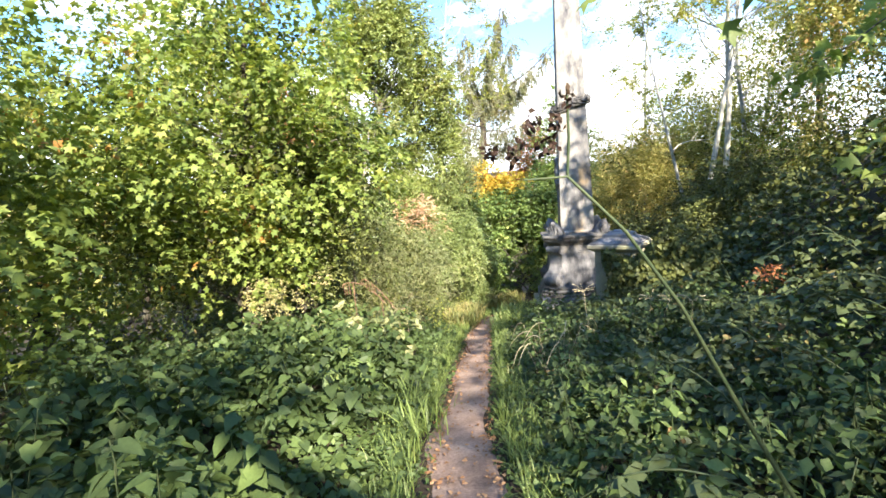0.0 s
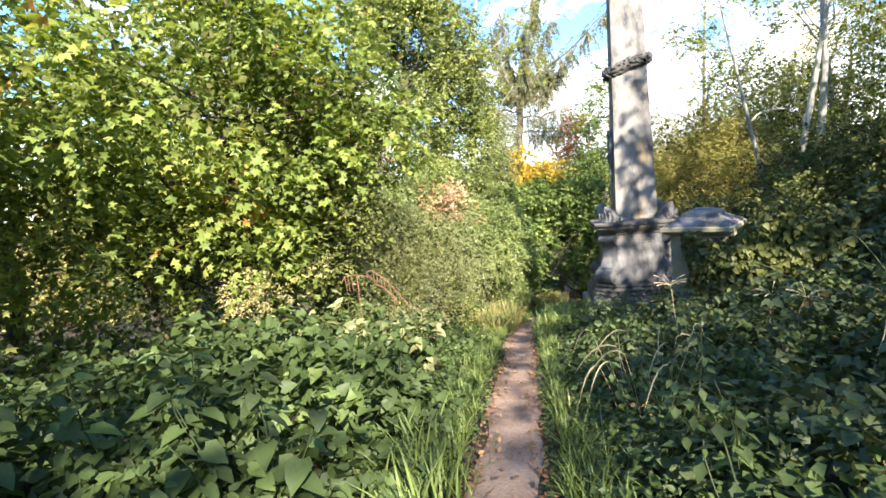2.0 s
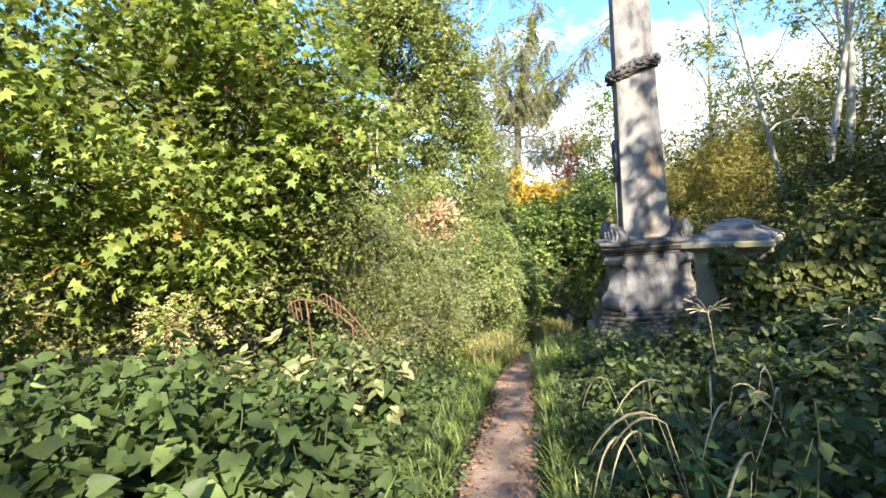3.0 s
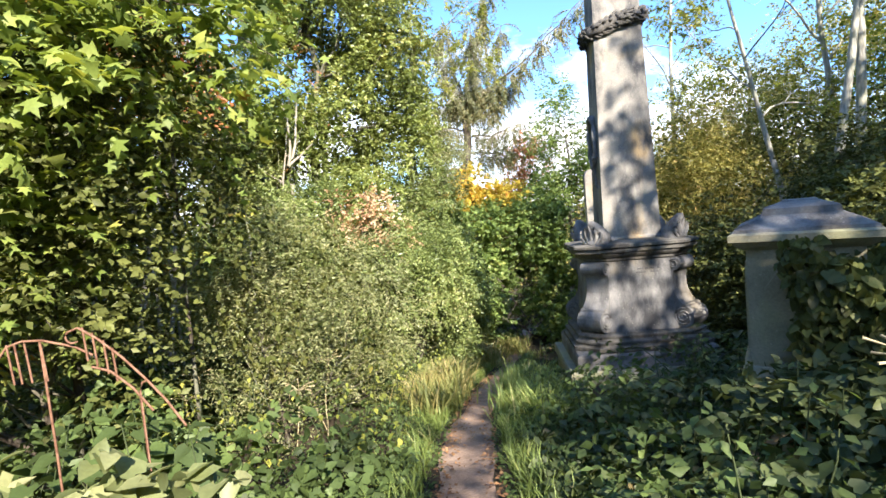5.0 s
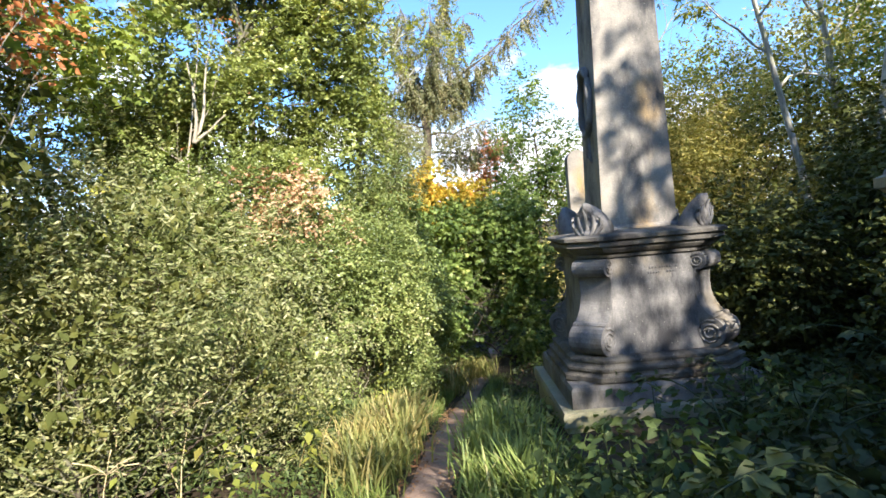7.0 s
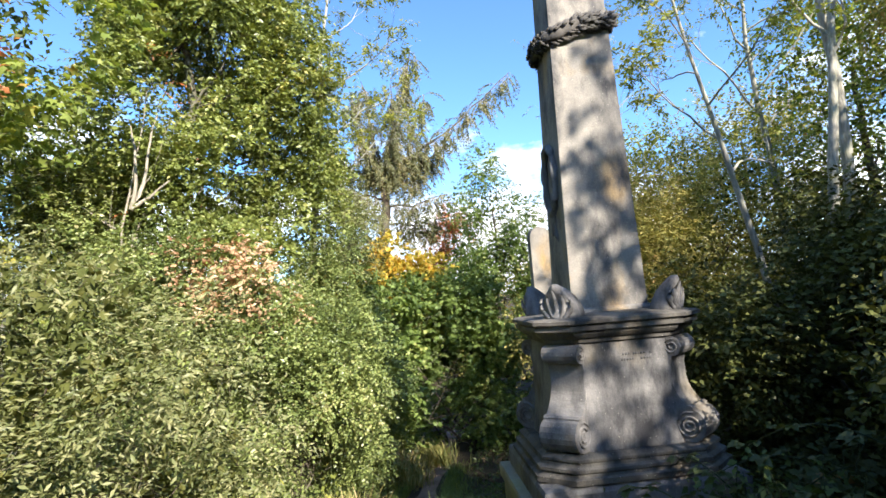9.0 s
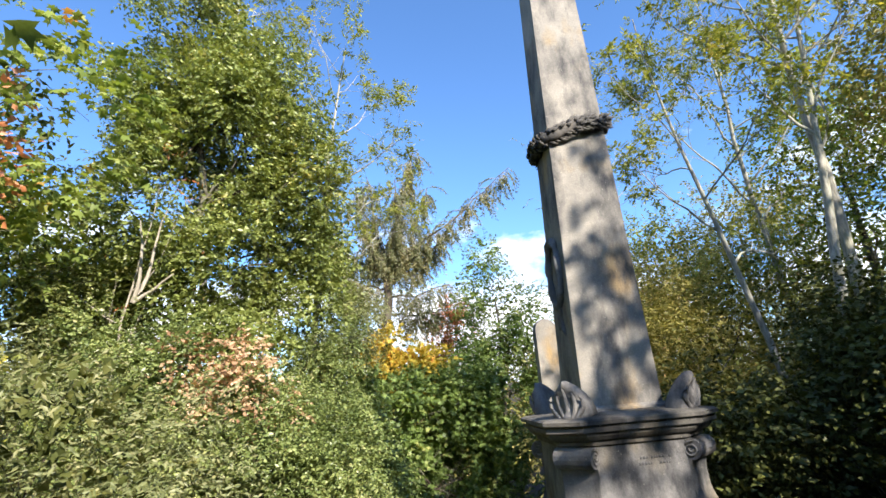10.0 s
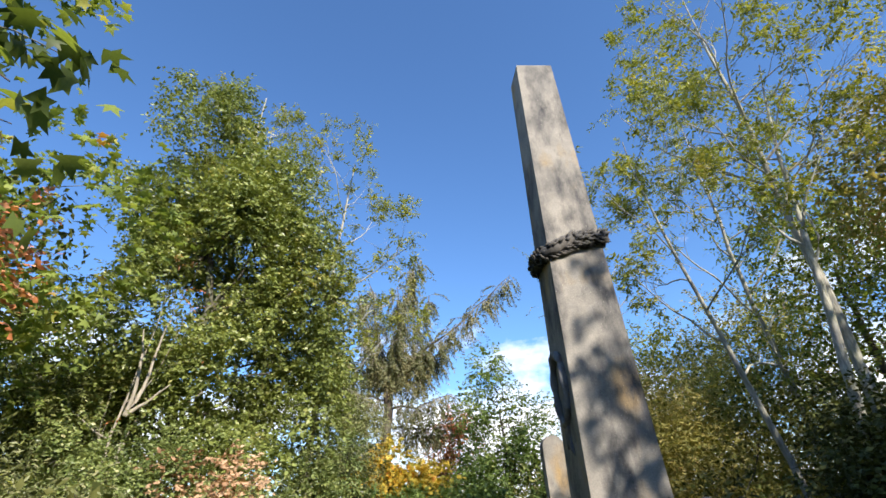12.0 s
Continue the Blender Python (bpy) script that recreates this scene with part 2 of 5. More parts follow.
L_GOLD = leaf_material("pale_herb_leaf", [(0.0, (0.16, 0.18, 0.05)), (0.5, (0.38, 0.38, 0.14)), (1.0, (0.58, 0.54, 0.26))], 0.35, 0.5, spec=0.2)


# ---- mesh helpers ----
RNG = np.random.default_rng(7)


def link(name, me, material, parent=None, label="", smooth=False):
    me.materials.append(material)
    if smooth:
        me.polygons.foreach_set("use_smooth", np.ones(len(me.polygons), dtype=bool))
    ob = new(name, me)
    ob.parent = parent
    if label:
        tagged(ob, label)
    return ob


def part(name, bm, material, parent=None, label="", smooth=False):
    me = bpy.data.meshes.new(name)
    bmesh.ops.recalc_face_normals(bm, faces=bm.faces)
    bm.to_mesh(me)
    bm.free()
    return link(name, me, material, parent, label, smooth)


def thing(name, label, category, at=(0, 0, 0), turn=0.0, group="", kind=""):
    ob = new(name)
    ob.matrix_world = pose(*at, 0, 0, turn)
    return tagged(ob, label, category, group, kind)


def mesh_of(name, verts, faces):
    """A mesh from arrays: verts (n, 3), faces (m, k) of one length."""
    verts, faces = np.asarray(verts, dtype=np.float32), np.asarray(faces, dtype=np.int32)
    me = bpy.data.meshes.new(name)
    me.vertices.add(len(verts))
    me.vertices.foreach_set("co", verts.ravel())
    me.loops.add(faces.size)
    me.loops.foreach_set("vertex_index", faces.ravel())
    me.polygons.add(len(faces))
    me.polygons.foreach_set("loop_start", np.arange(0, faces.size, faces.shape[1], dtype=np.int32))
    me.update(calc_edges=True)
    return me


def unit(v):
    return v / np.maximum(np.linalg.norm(v, axis=-1, keepdims=True), 1e-9)


def rand_dirs(n, rng):
    return unit(rng.normal(size=(n, 3)))


# leaf shapes: x across, y along, z up, as vertices and triangles
OVATE = (np.array([(0, 0, 0), (0.30, 0.42, 0.07), (0, 1, -0.05), (-0.30, 0.42, 0.07)]), np.array([(0, 1, 2), (0, 2, 3)]))
NARROW = (np.array([(0, 0, 0), (0.17, 0.45, 0.04), (0, 1, -0.06), (-0.17, 0.45, 0.04)]), np.array([(0, 1, 2), (0, 2, 3)]))
HEART = (np.array([(0, 0.08, 0), (0.22, -0.05, 0.05), (0.42, 0.2, 0.09), (0.28, 0.6, 0.04), (0, 1, -0.12), (-0.28, 0.6, 0.04), (-0.42, 0.2, 0.09), (-0.22, -0.05, 0.05), (0, 0.5, -0.02)]),
         np.array([(0, 1, 8), (1, 2, 8), (2, 3, 8), (3, 4, 8), (4, 5, 8), (5, 6, 8), (6, 7, 8), (7, 0, 8)]))
PALM = (np.array([(0, 0, 0), (0.5, 0.02, -0.05), (0.26, 0.3, 0.05), (0.55, 0.62, -0.04), (0.18, 0.62, 0.04), (0, 1.05, -0.1), (-0.18, 0.62, 0.04), (-0.55, 0.62, -0.04), (-0.26, 0.3, 0.05), (-0.5, 0.02, -0.05)]),
        np.array([(0, 1, 2), (0, 2, 8), (2, 3, 4), (2, 4, 6), (2, 6, 8), (4, 5, 6), (6, 7, 8), (0, 8, 9)]))
BLADE = (np.array([(0.020, 0, 0), (-0.020, 0, 0), (0.020, 0.4, 0.02), (-0.020, 0.4, 0.02), (0.013, 0.75, -0.12), (-0.013, 0.75, -0.12), (0, 1.0, -0.30)]),
         np.array([(0, 1, 2), (1, 3, 2), (2, 3, 4), (3, 5, 4), (4, 5, 6)]))
NEEDLES = (np.array([(0.0, 0, 0), (0.05, 0.5, 0), (0, 1, 0), (-0.05, 0.5, 0), (0, 0.15, 0.0), (0.38, 0.75, 0.1), (0.3, 0.85, 0.1), (0, 0.15, 0.0), (-0.38, 0.75, 0.1), (-0.3, 0.85, 0.1)]),
           np.array([(0, 1, 2), (0, 2, 3), (4, 5, 6), (7, 8, 9)]))


def leaves(name, P, D, N, S, shape):
    tv, tf = shape
    D = unit(D)
    side = unit(np.cross(D, N))
    up = np.cross(side, D)
    S = np.asarray(S).reshape(-1, 1, 1)
    V = P[:, None] + S * (tv[None, :, 0:1] * side[:, None] + tv[None, :, 1:2] * D[:, None] + tv[None, :, 2:3] * up[:, None])
    F = tf[None] + (np.arange(len(P)) * len(tv))[:, None, None]
    return mesh_of(name, V.reshape(-1, 3), F.reshape(-1, 3))


def sprays(P, D, per, length, size, rng, droop=0.25, flat=0.6, spread_out=0.9):
    """Leaves along twigs: twig bases P, ways D. Returns base, way, normal and size of each leaf."""
    n = len(P)
    D = unit(D)
    lat = unit(np.cross(D, np.array([0, 0, 1.0]) + 0.05 * rng.normal(size=(n, 3))))
    L = length * rng.uniform(0.6, 1.3, (n, 1))
    i = np.arange(per)
    s = ((i + 0.6) / per)[None, :, None]
    pos = P[:, None] + D[:, None] * (L[:, None] * s) + np.array([0, 0, -1.0]) * (droop * L[:, None] * s ** 2)
    sign = np.where(i % 2 == 0, 1.0, -1.0)[None, :, None]
    way = D[:, None] * 0.6 + lat[:, None] * sign * spread_out + 0.45 * rng.normal(size=(n, per, 3)) + np.array([0, 0, -droop])
    nor = np.array([0, 0, 1.0]) * flat + D[:, None] * 0.25 + 0.55 * rng.normal(size=(n, per, 3))
    sz = size * rng.uniform(0.6, 1.25, (n, per))
    return pos.reshape(-1, 3), way.reshape(-1, 3), nor.reshape(-1, 3), sz.ravel()


def rough_noise(P, scale, seed):
    """Smooth noise of about -1 to 1 at points P."""
    rng = np.random.default_rng(seed)
    out = np.zeros(len(P))
    for k in range(7):
        w = rng.normal(size=3) * scale * (0.6 + 0.35 * k)
        out += np.sin(P @ w + rng.uniform(0, 6.28)) / (1 + 0.25 * k)
    return out / 2.6


def clumps(blobs, rng, k=12, f=0.40):
    """Breaks smooth ellipsoids up into many uneven tufts on and under their skin."""
    out = []
    for b in blobs:
        c, r = np.array(b[:3]), np.array(b[3:6])
        for _ in range(k):
            d = rand_dirs(1, rng)[0]
            s = f * rng.uniform(0.55, 1.25)
            out.append((*(c + d * r * rng.uniform(0.55, 1.0)), *(r * s)))
    return out


def in_blobs(blobs, n, rng, shell=0.45, gap=-0.35, grain=1.6, seed=3):
    """Points in ellipsoids (x, y, z, rx, ry, rz), most near the skin, with lumps and gaps; and ways outwards."""
    vol = np.array([b[3] * b[4] + b[4] * b[5] + b[3] * b[5] for b in blobs])
    pick = rng.choice(len(blobs), size=int(n * 1.6), p=vol / vol.sum())
    B = np.array(blobs)[pick]
    d = rand_dirs(len(B), rng)
    lump = 1 + 0.22 * rough_noise(d * 2.5 + B[:, :3], 1.3, seed)
    r = (shell + (1 - shell) * rng.uniform(0, 1, len(B)) ** 0.6) * lump
    P = B[:, :3] + d * B[:, 3:6] * r[:, None]
    keep = rough_noise(P, grain, seed + 5) > gap
    P, d, B = P[keep][:n], d[keep][:n], B[keep][:n]
    return P, unit(d / B[:, 3:6] + 0.5 * rng.normal(size=P.shape) * 0.6)


def tubes(lines, sides=6):
    """Tapered tubes: lines of (points, radii). Returns arrays of vertices and quads."""
    V, F, base = [], [], 0
    a = np.linspace(0, 2 * np.pi, sides, endpoint=False)
    for pts, rad in lines:
        pts, rad = np.asarray(pts, float), np.asarray(rad, float)
        tan = unit(np.gradient(pts, axis=0))
        ref = np.where(np.abs(tan[:, 2:3]) > 0.9, np.array([[1.0, 0, 0]]), np.array([[0, 0, 1.0]]))
        u = unit(np.cross(tan, ref))
        w = np.cross(tan, u)
        ring = pts[:, None] + rad[:, None, None] * (np.cos(a)[None, :, None] * u[:, None] + np.sin(a)[None, :, None] * w[:, None])
        V.append(ring.reshape(-1, 3))
        k = len(pts)
        i, j = np.meshgrid(np.arange(k - 1), np.arange(sides), indexing="ij")
        j2 = (j + 1) % sides
        F.append(np.stack([base + i * sides + j, base + i * sides + j2, base + (i + 1) * sides + j2, base + (i + 1) * sides + j], -1).reshape(-1, 4))
        base += k * sides
    return np.concatenate(V), np.concatenate(F)


def limb(start, way, length, radius, rng, bend=0.25, rise=0.15, n=7, end=0.25):
    """One crooked, tapering limb."""
    pts, d = [np.array(start, float)], unit(np.array(way, float))
    for _ in range(n - 1):
        d = unit(d + bend * rng.normal(size=3) * 0.5 + np.array([0, 0, rise * 0.4]))
        pts.append(pts[-1] + d * length / (n - 1))
    return np.array(pts), np.linspace(radius, radius * end, n)


def grow(start, way, length, radius, rng, levels, forks=4, bend=0.3, rise=0.15, open_angle=0.8, shrink=0.55):
    """A branching limb: its tubes, and the points and ways of its twigs."""
    line = limb(start, way, length, radius, rng, bend, rise, 8)
    lines, tips = [line], []
    pts = line[0]
    if levels == 0:
        for k in range(3, len(pts)):
            tips.append((pts[k], unit(pts[k] - pts[k - 1])))
        return lines, tips
    for i in range(forks):
        s = 0.35 + 0.6 * (i + rng.uniform(0, 0.8)) / forks
        k = min(int(s * 7), 6)
        p = pts[k] + (pts[k + 1] - pts[k]) * (s * 7 - k)
        d = unit(unit(pts[k + 1] - pts[k]) + open_angle * rand_dirs(1, rng)[0] * 1.2)
        sub = grow(p, d, length * shrink * rng.uniform(0.75, 1.2), line[1][k] * 0.55, rng, levels - 1, forks, bend, rise, open_angle, shrink)
        lines += sub[0]
        tips += sub[1]
    tips.append((pts[-1], unit(pts[-1] - pts[-2])))
    return lines, tips


# ---- ground ----
PROFILE = ((-60, -30, -5, 0, 8, 13.7, 17, 25, 45, 90), (9.0, 5.5, 0.95, 0, -1.45, -2.6, -3.5, -4.5, -5.1, -5.4))
WAY = ((-12, 0, 3, 4.1, 5.2, 7.0, 8.5, 10, 11.4, 14, 16.5, 18.6, 21, 26, 40), (0.0, 0.02, 0.10, 0.13, 0.28, 0.48, 0.70, 0.83, 1.05, 1.62, 2.2, 2.82, 3.6, 4.9, 6.5))


def way_x(y):
    return np.interp(y, *WAY)


def smooth_step(v, a, b):
    s = np.clip((v - a) / (b - a), 0, 1)
    return s * s * (3 - 2 * s)


def ground_z(x, y):
    x, y = np.asarray(x, float), np.asarray(y, float)
    z = sum(np.interp(y + o, *PROFILE) for o in (-1.2, -0.4, 0.4, 1.2)) / 4
    d = x - way_x(y)
    start = 2.0 + 2.0 * smooth_step(y, 9.5, 12.0)
    z = z + 2.9 * smooth_step(d, start, start + 6.2) * (1 - 0.65 * smooth_step(y, 20, 34))
    z = z - 0.5 * smooth_step(-d, 3.0, 12.0)
    bump = 0.05 * np.sin(1.7 * x + 0.6 * y) * np.sin(1.3 * y - 0.4 * x) + 0.03 * np.sin(4.1 * x) * np.sin(3.7 * y)
    return z + bump * smooth_step(np.abs(d), 0.25, 1.2)


gx = np.concatenate([[-2000, -400, -120, -60], np.arange(-30, -6, 1.0), np.arange(-6, 10, 0.2), np.arange(10, 30, 1.0), [40, 60, 120, 400, 2000]])
gy = np.concatenate([[-2000, -400, -100, -40], np.arange(-20, -2, 1.0), np.arange(-2, 26, 0.25), np.arange(26, 60, 1.5), [80, 120, 400, 2000]])
GX, GY = np.meshgrid(gx, gy)
GV = np.stack([GX, GY, ground_z(GX, GY)], -1).reshape(-1, 3)
ii, jj = np.meshgrid(np.arange(len(gy) - 1), np.arange(len(gx) - 1), indexing="ij")
q = ii * len(gx) + jj
GF = np.stack([q, q + 1, q + 1 + len(gx), q + len(gx)], -1).reshape(-1, 4)
tagged(link("ground", mesh_of("ground", GV, GF), SOIL, smooth=True), "dark woodland soil sloping down under the undergrowth", "ground", kind="structure")

# the trodden path, a ribbon a little above the soil, hollow in the middle
py = np.arange(-11, 27, 0.12)
across = np.linspace(-1, 1, 9)
pc = way_x(py) + 0.025 * np.sin(py * 1.1) + 0.02 * np.sin(py * 2.7)
half_w = 0.29 + 0.035 * np.sin(py * 1.9 + 1) + 0.02 * np.sin(py * 5.3) + 0.12 * smooth_step(py, 17.5, 20.0) - 0.09 * smooth_step(py, 12.5, 15.0)
PX = pc[:, None] + across[None] * half_w[:, None] + 0.015 * RNG.normal(size=(len(py), 9)) * (np.abs(across) > 0.9)
PY = np.repeat(py[:, None], 9, 1)
PZ = ground_z(PX, PY) + 0.016 + 0.012 * (np.abs(across)[None] ** 2 - 0.5) + 0.0012 * RNG.normal(size=PX.shape)
PZ[:, [0, -1]] -= 0.05
PZ[:, [1, -2]] -= 0.010
i, j = np.meshgrid(np.arange(len(py) - 1), np.arange(8), indexing="ij")
q = i * 9 + j
PF = np.stack([q, q + 1, q + 10, q + 9], -1).reshape(-1, 4)
tagged(link("path", mesh_of("path", np.stack([PX, PY, PZ], -1).reshape(-1, 3), PF), TRODDEN, smooth=True),
       "narrow trodden footpath of dry pinkish-brown earth", "footpath", kind="structure")


# ---- the obelisk monument ----
def octagon(H, k, z):
    return [(-H + k, -H, z), (H - k, -H, z), (H, -H + k, z), (H, H - k, z), (H - k, H, z), (-H + k, H, z), (-H, H - k, z), (-H, -H + k, z)]


def loft(rings):
    bm = bmesh.new()
    prev = None
    for ring in rings:
        cur = [bm.verts.new(p) for p in ring]
        if prev:
            for a in range(len(cur)):
                b = (a + 1) % len(cur)
                bm.faces.new((prev[a], prev[b], cur[b], cur[a]))
        else:
            bm.faces.new(cur[::-1])
        prev = cur
    bm.faces.new(prev)
    return bm


def worn(bm, width=0.012):
    bmesh.ops.bevel(bm, geom=[e for e in bm.edges if len(e.link_faces) == 2 and e.calc_face_angle(0) > 0.5], offset=width, segments=2, affect="EDGES", profile=0.6)
    return bm


def square(h, z):
    return [(-h, -h, z), (h, -h, z), (h, h, z), (-h, h, z)]


def moulding(steps):
    return loft([octagon(H, k, z) for H, k, z in steps])


OX, OY, OT = 3.983, 13.528, -8.8
obelisk = thing("obelisk_monument", "tall sooty limestone obelisk on a scrolled pedestal, dappled with sun", "monument", (OX, OY, -0.22), OT)
obelisk.matrix_world = pose(OX - 0.023, OY - 0.148, -0.22, 0, 0, OT) @ Matrix.Diagonal((1.0, 0.8, 1.0, 1.0))
part("base_slab", worn(loft([square(1.13, -2.9), square(1.13, -2.13), square(1.12, -2.115)]), 0.02), STONE_PALE, obelisk, "pale worn bottom slab")
part("base_slab", worn(loft([square(1.17, -2.11), square(1.175, -2.0), square(1.16, -1.955)]), 0.018), STONE_PALE, obelisk, "greenish worn slab with a broken edge")
part("step", worn(loft([square(1.045, -1.955), square(1.05, -1.76), square(1.03, -1.72), square(0.9, -1.69)]), 0.015), STONE_DARK, obelisk)
part("plinth", moulding([(1.02, 0.32, -1.70), (1.04, 0.32, -1.69), (1.04, 0.32, -1.64), (1.00, 0.31, -1.625), (0.985, 0.31, -1.60), (1.005, 0.31, -1.585),
                         (1.005, 0.31, -1.555), (0.96, 0.30, -1.535), (0.945, 0.30, -1.51), (0.96, 0.30, -1.495), (0.96, 0.30, -1.47), (0.90, 0.29, -1.44)]), STONE_SOOT, obelisk)
part("die", moulding([(0.80, 0.28, -1.44), (0.775, 0.28, -1.25), (0.755, 0.28, -0.95), (0.745, 0.28, -0.36)]), STONE_DARK, obelisk, "dark stone die with a worn inscription")
part("cornice", moulding([(0.75, 0.28, -0.37), (0.78, 0.29, -0.355), (0.78, 0.29, -0.32), (0.82, 0.295, -0.30), (0.855, 0.30, -0.265), (0.86, 0.30, -0.235), (0.90, 0.30, -0.225), (0.90, 0.30, -0.185),
                          (0.88, 0.30, -0.18), (0.88, 0.30, -0.165), (0.925, 0.30, -0.155), (0.925, 0.30, -0.12), (0.90, 0.30, -0.105), (0.56, 0.10, -0.06)]), STONE_SOOT, obelisk, "projecting moulded cornice with canted corners")
SB, ST, SZ0, SZ1 = 0.432, 0.280, -0.05, 6.45
part("shaft_foot", worn(loft([square(0.51, -0.085), square(0.50, -0.04), square(0.44, -0.01)]), 0.01), STONE, obelisk)
bm = loft([square(SB + (ST - SB) * s, SZ0 + (SZ1 - SZ0) * s) for s in (0.0, 0.2, 0.4, 0.6, 0.8, 1.0)])
part("shaft", worn(bm, 0.012), STONE, obelisk, "tapering weathered stone shaft")
part("cap", worn(loft([square(ST, SZ1), square(ST * 0.98, SZ1 + 0.02), square(0.06, SZ1 + 0.13)]), 0.01), STONE, obelisk)


def outline_prism(points, width):
    """An (r, z) outline made as thick as width along y."""
    bm = bmesh.new()
    a = [bm.verts.new((r, -width / 2, z)) for r, z in points]
    b = [bm.verts.new((r, width / 2, z)) for r, z in points]
    bm.faces.new(a)
    bm.faces.new(b[::-1])
    for k in range(len(a)):
        n = (k + 1) % len(a)
        bm.faces.new((a[k], b[k], b[n], a[n]))
    return bm


def arc(cx, cz, r, a0, a1, n):
    return [(cx + r * math.cos(radians(a0 + (a1 - a0) * i / (n - 1))), cz + r * math.sin(radians(a0 + (a1 - a0) * i / (n - 1)))) for i in range(n)]


def bezier(p0, p1, p2, p3, n):
    out = []
    for i in range(1, n):
        s = i / n
        w = ((1 - s) ** 3, 3 * s * (1 - s) ** 2, 3 * s * s * (1 - s), s ** 3)
        out.append(tuple(sum(a * p[c] for a, p in zip(w, (p0, p1, p2, p3))) for c in (0, 1)))
    return out


def console_outline():
    top = arc(0.90, -0.47, 0.10, 90, -100, 9)
    low = arc(1.00, -1.27, 0.168, 75, -80, 9)
    return [(0.72, -0.372)] + top + bezier(top[-1], (0.82, -0.75), (0.85, -0.98), low[0], 9) + low + [(0.72, -1.435)]


def spiral_tube(cx, cz, r, y, turns, rad):
    lines = []
    n = 26
    pts = [(cx + r * (1 - 0.85 * i / n) * math.cos(1.2 + turns * 6.283 * i / n), y, cz + r * (1 - 0.85 * i / n) * math.sin(1.2 + turns * 6.283 * i / n)) for i in range(n + 1)]
    return pts, [rad] * (n + 1)


console_mesh = None
for k in range(4):
    holder = new("console")
    holder.parent = obelisk
    holder.matrix_basis = pose(0, 0, 0, 0, 0, 45 + 90 * k)
    if console_mesh is None:
        b = outline_prism(console_outline(), 0.42)
        body = part("scroll_body", worn(b, 0.012), STONE_DARK, holder)
        console_mesh = [body]
        for y in (-0.212, 0.212):
            for line in (spiral_tube(1.00, -1.27, 0.14, y, 2.4, 0.014), spiral_tube(0.90, -0.47, 0.08, y, 1.8, 0.012)):
                console_mesh.append(link("volute", mesh_of("volute", *tubes([line], 5)), STONE_DARK, holder, smooth=True))
        band = part("band", worn(outline_prism([(0.82, -1.06), (1.03, -1.075), (1.06, -1.10), (0.82, -1.10)], 0.43), 0.006), STONE_DARK, holder)
        console_mesh.append(band)
    else:
        for o in console_mesh:
            c = o.copy()
            scene.collection.objects.link(c)
            c.parent = holder


def finial_mesh(parent):
    """A curling acanthus leaf on a cornice corner, its back to the shaft."""
    bm = bmesh.new()
    rows, cols = 9, 9
    grid = []
    for i in range(rows):
        s = i / (rows - 1)
        w = 0.22 * (1 - s ** 1.8) ** 0.8 * (0.9 + 0.3 * s) + 0.010
        row = []
        for j in range(cols):
            t = -1 + 2 * j / (cols - 1)
            depth = 0.13 * (1 - 0.55 * t * t) * (1 - 0.5 * s) + 0.09 * s * s + 0.022 * math.cos(t * 9.0) * (1 - s) + 0.018 * math.sin(s * 16 + abs(t) * 4)
            row.append(bm.verts.new((depth, t * w, 0.38 * s)))
        grid.append(row)
    back = [[bm.verts.new((-0.13 + 0.08 * i / (rows - 1) + 0.12 * (i / (rows - 1)) ** 2, v.co.y, v.co.z)) for v in row] for i, row in enumerate(grid)]
    for g, flip in ((grid, False), (back, True)):
        for i in range(rows - 1):
            for j in range(cols - 1):
                f = [g[i][j], g[i][j + 1], g[i + 1][j + 1], g[i + 1][j]]
                bm.faces.new(f[::-1] if flip else f)
    for i in range(rows - 1):
        for j in (0, cols - 1):
            bm.faces.new((grid[i][j], grid[i + 1][j], back[i + 1][j], back[i][j]))
    for j in range(cols - 1):
        bm.faces.new((grid[0][j], grid[0][j + 1], back[0][j + 1], back[0][j]))
        bm.faces.new((grid[-1][j], grid[-1][j + 1], back[-1][j + 1], back[-1][j]))
    return part("finial", bm, STONE_DARK, parent, "carved acanthus corner finial", True)


first = finial_mesh(obelisk)
lobes = []
for k in range(-2, 3):
    pts = [(0.11 - 0.03 * s + 0.09 * s * s - 0.02 * abs(k) * s, k * 0.045 * (1 + 1.1 * math.sin(2.4 * s)), 0.02 + 0.29 * s * (1 - 0.13 * abs(k))) for s in np.linspace(0, 1, 7)]
    lobes.append((pts, [0.022, 0.026, 0.028, 0.027, 0.024, 0.018, 0.008]))
lobe = link("carved_lobe", mesh_of("carved_lobe", *tubes(lobes, 6)), STONE_DARK, first, smooth=True)
for k in range(4):
    a = radians(45 + 90 * k)
    m = pose(0.83 * math.cos(a), 0.83 * math.sin(a), -0.11, 0, 0, 45 + 90 * k)
    if k == 0:
        first.matrix_basis = m
    else:
        c = first.copy()
        scene.collection.objects.link(c)
        c.matrix_basis = m
        d = lobe.copy()
        scene.collection.objects.link(d)
        d.parent = c

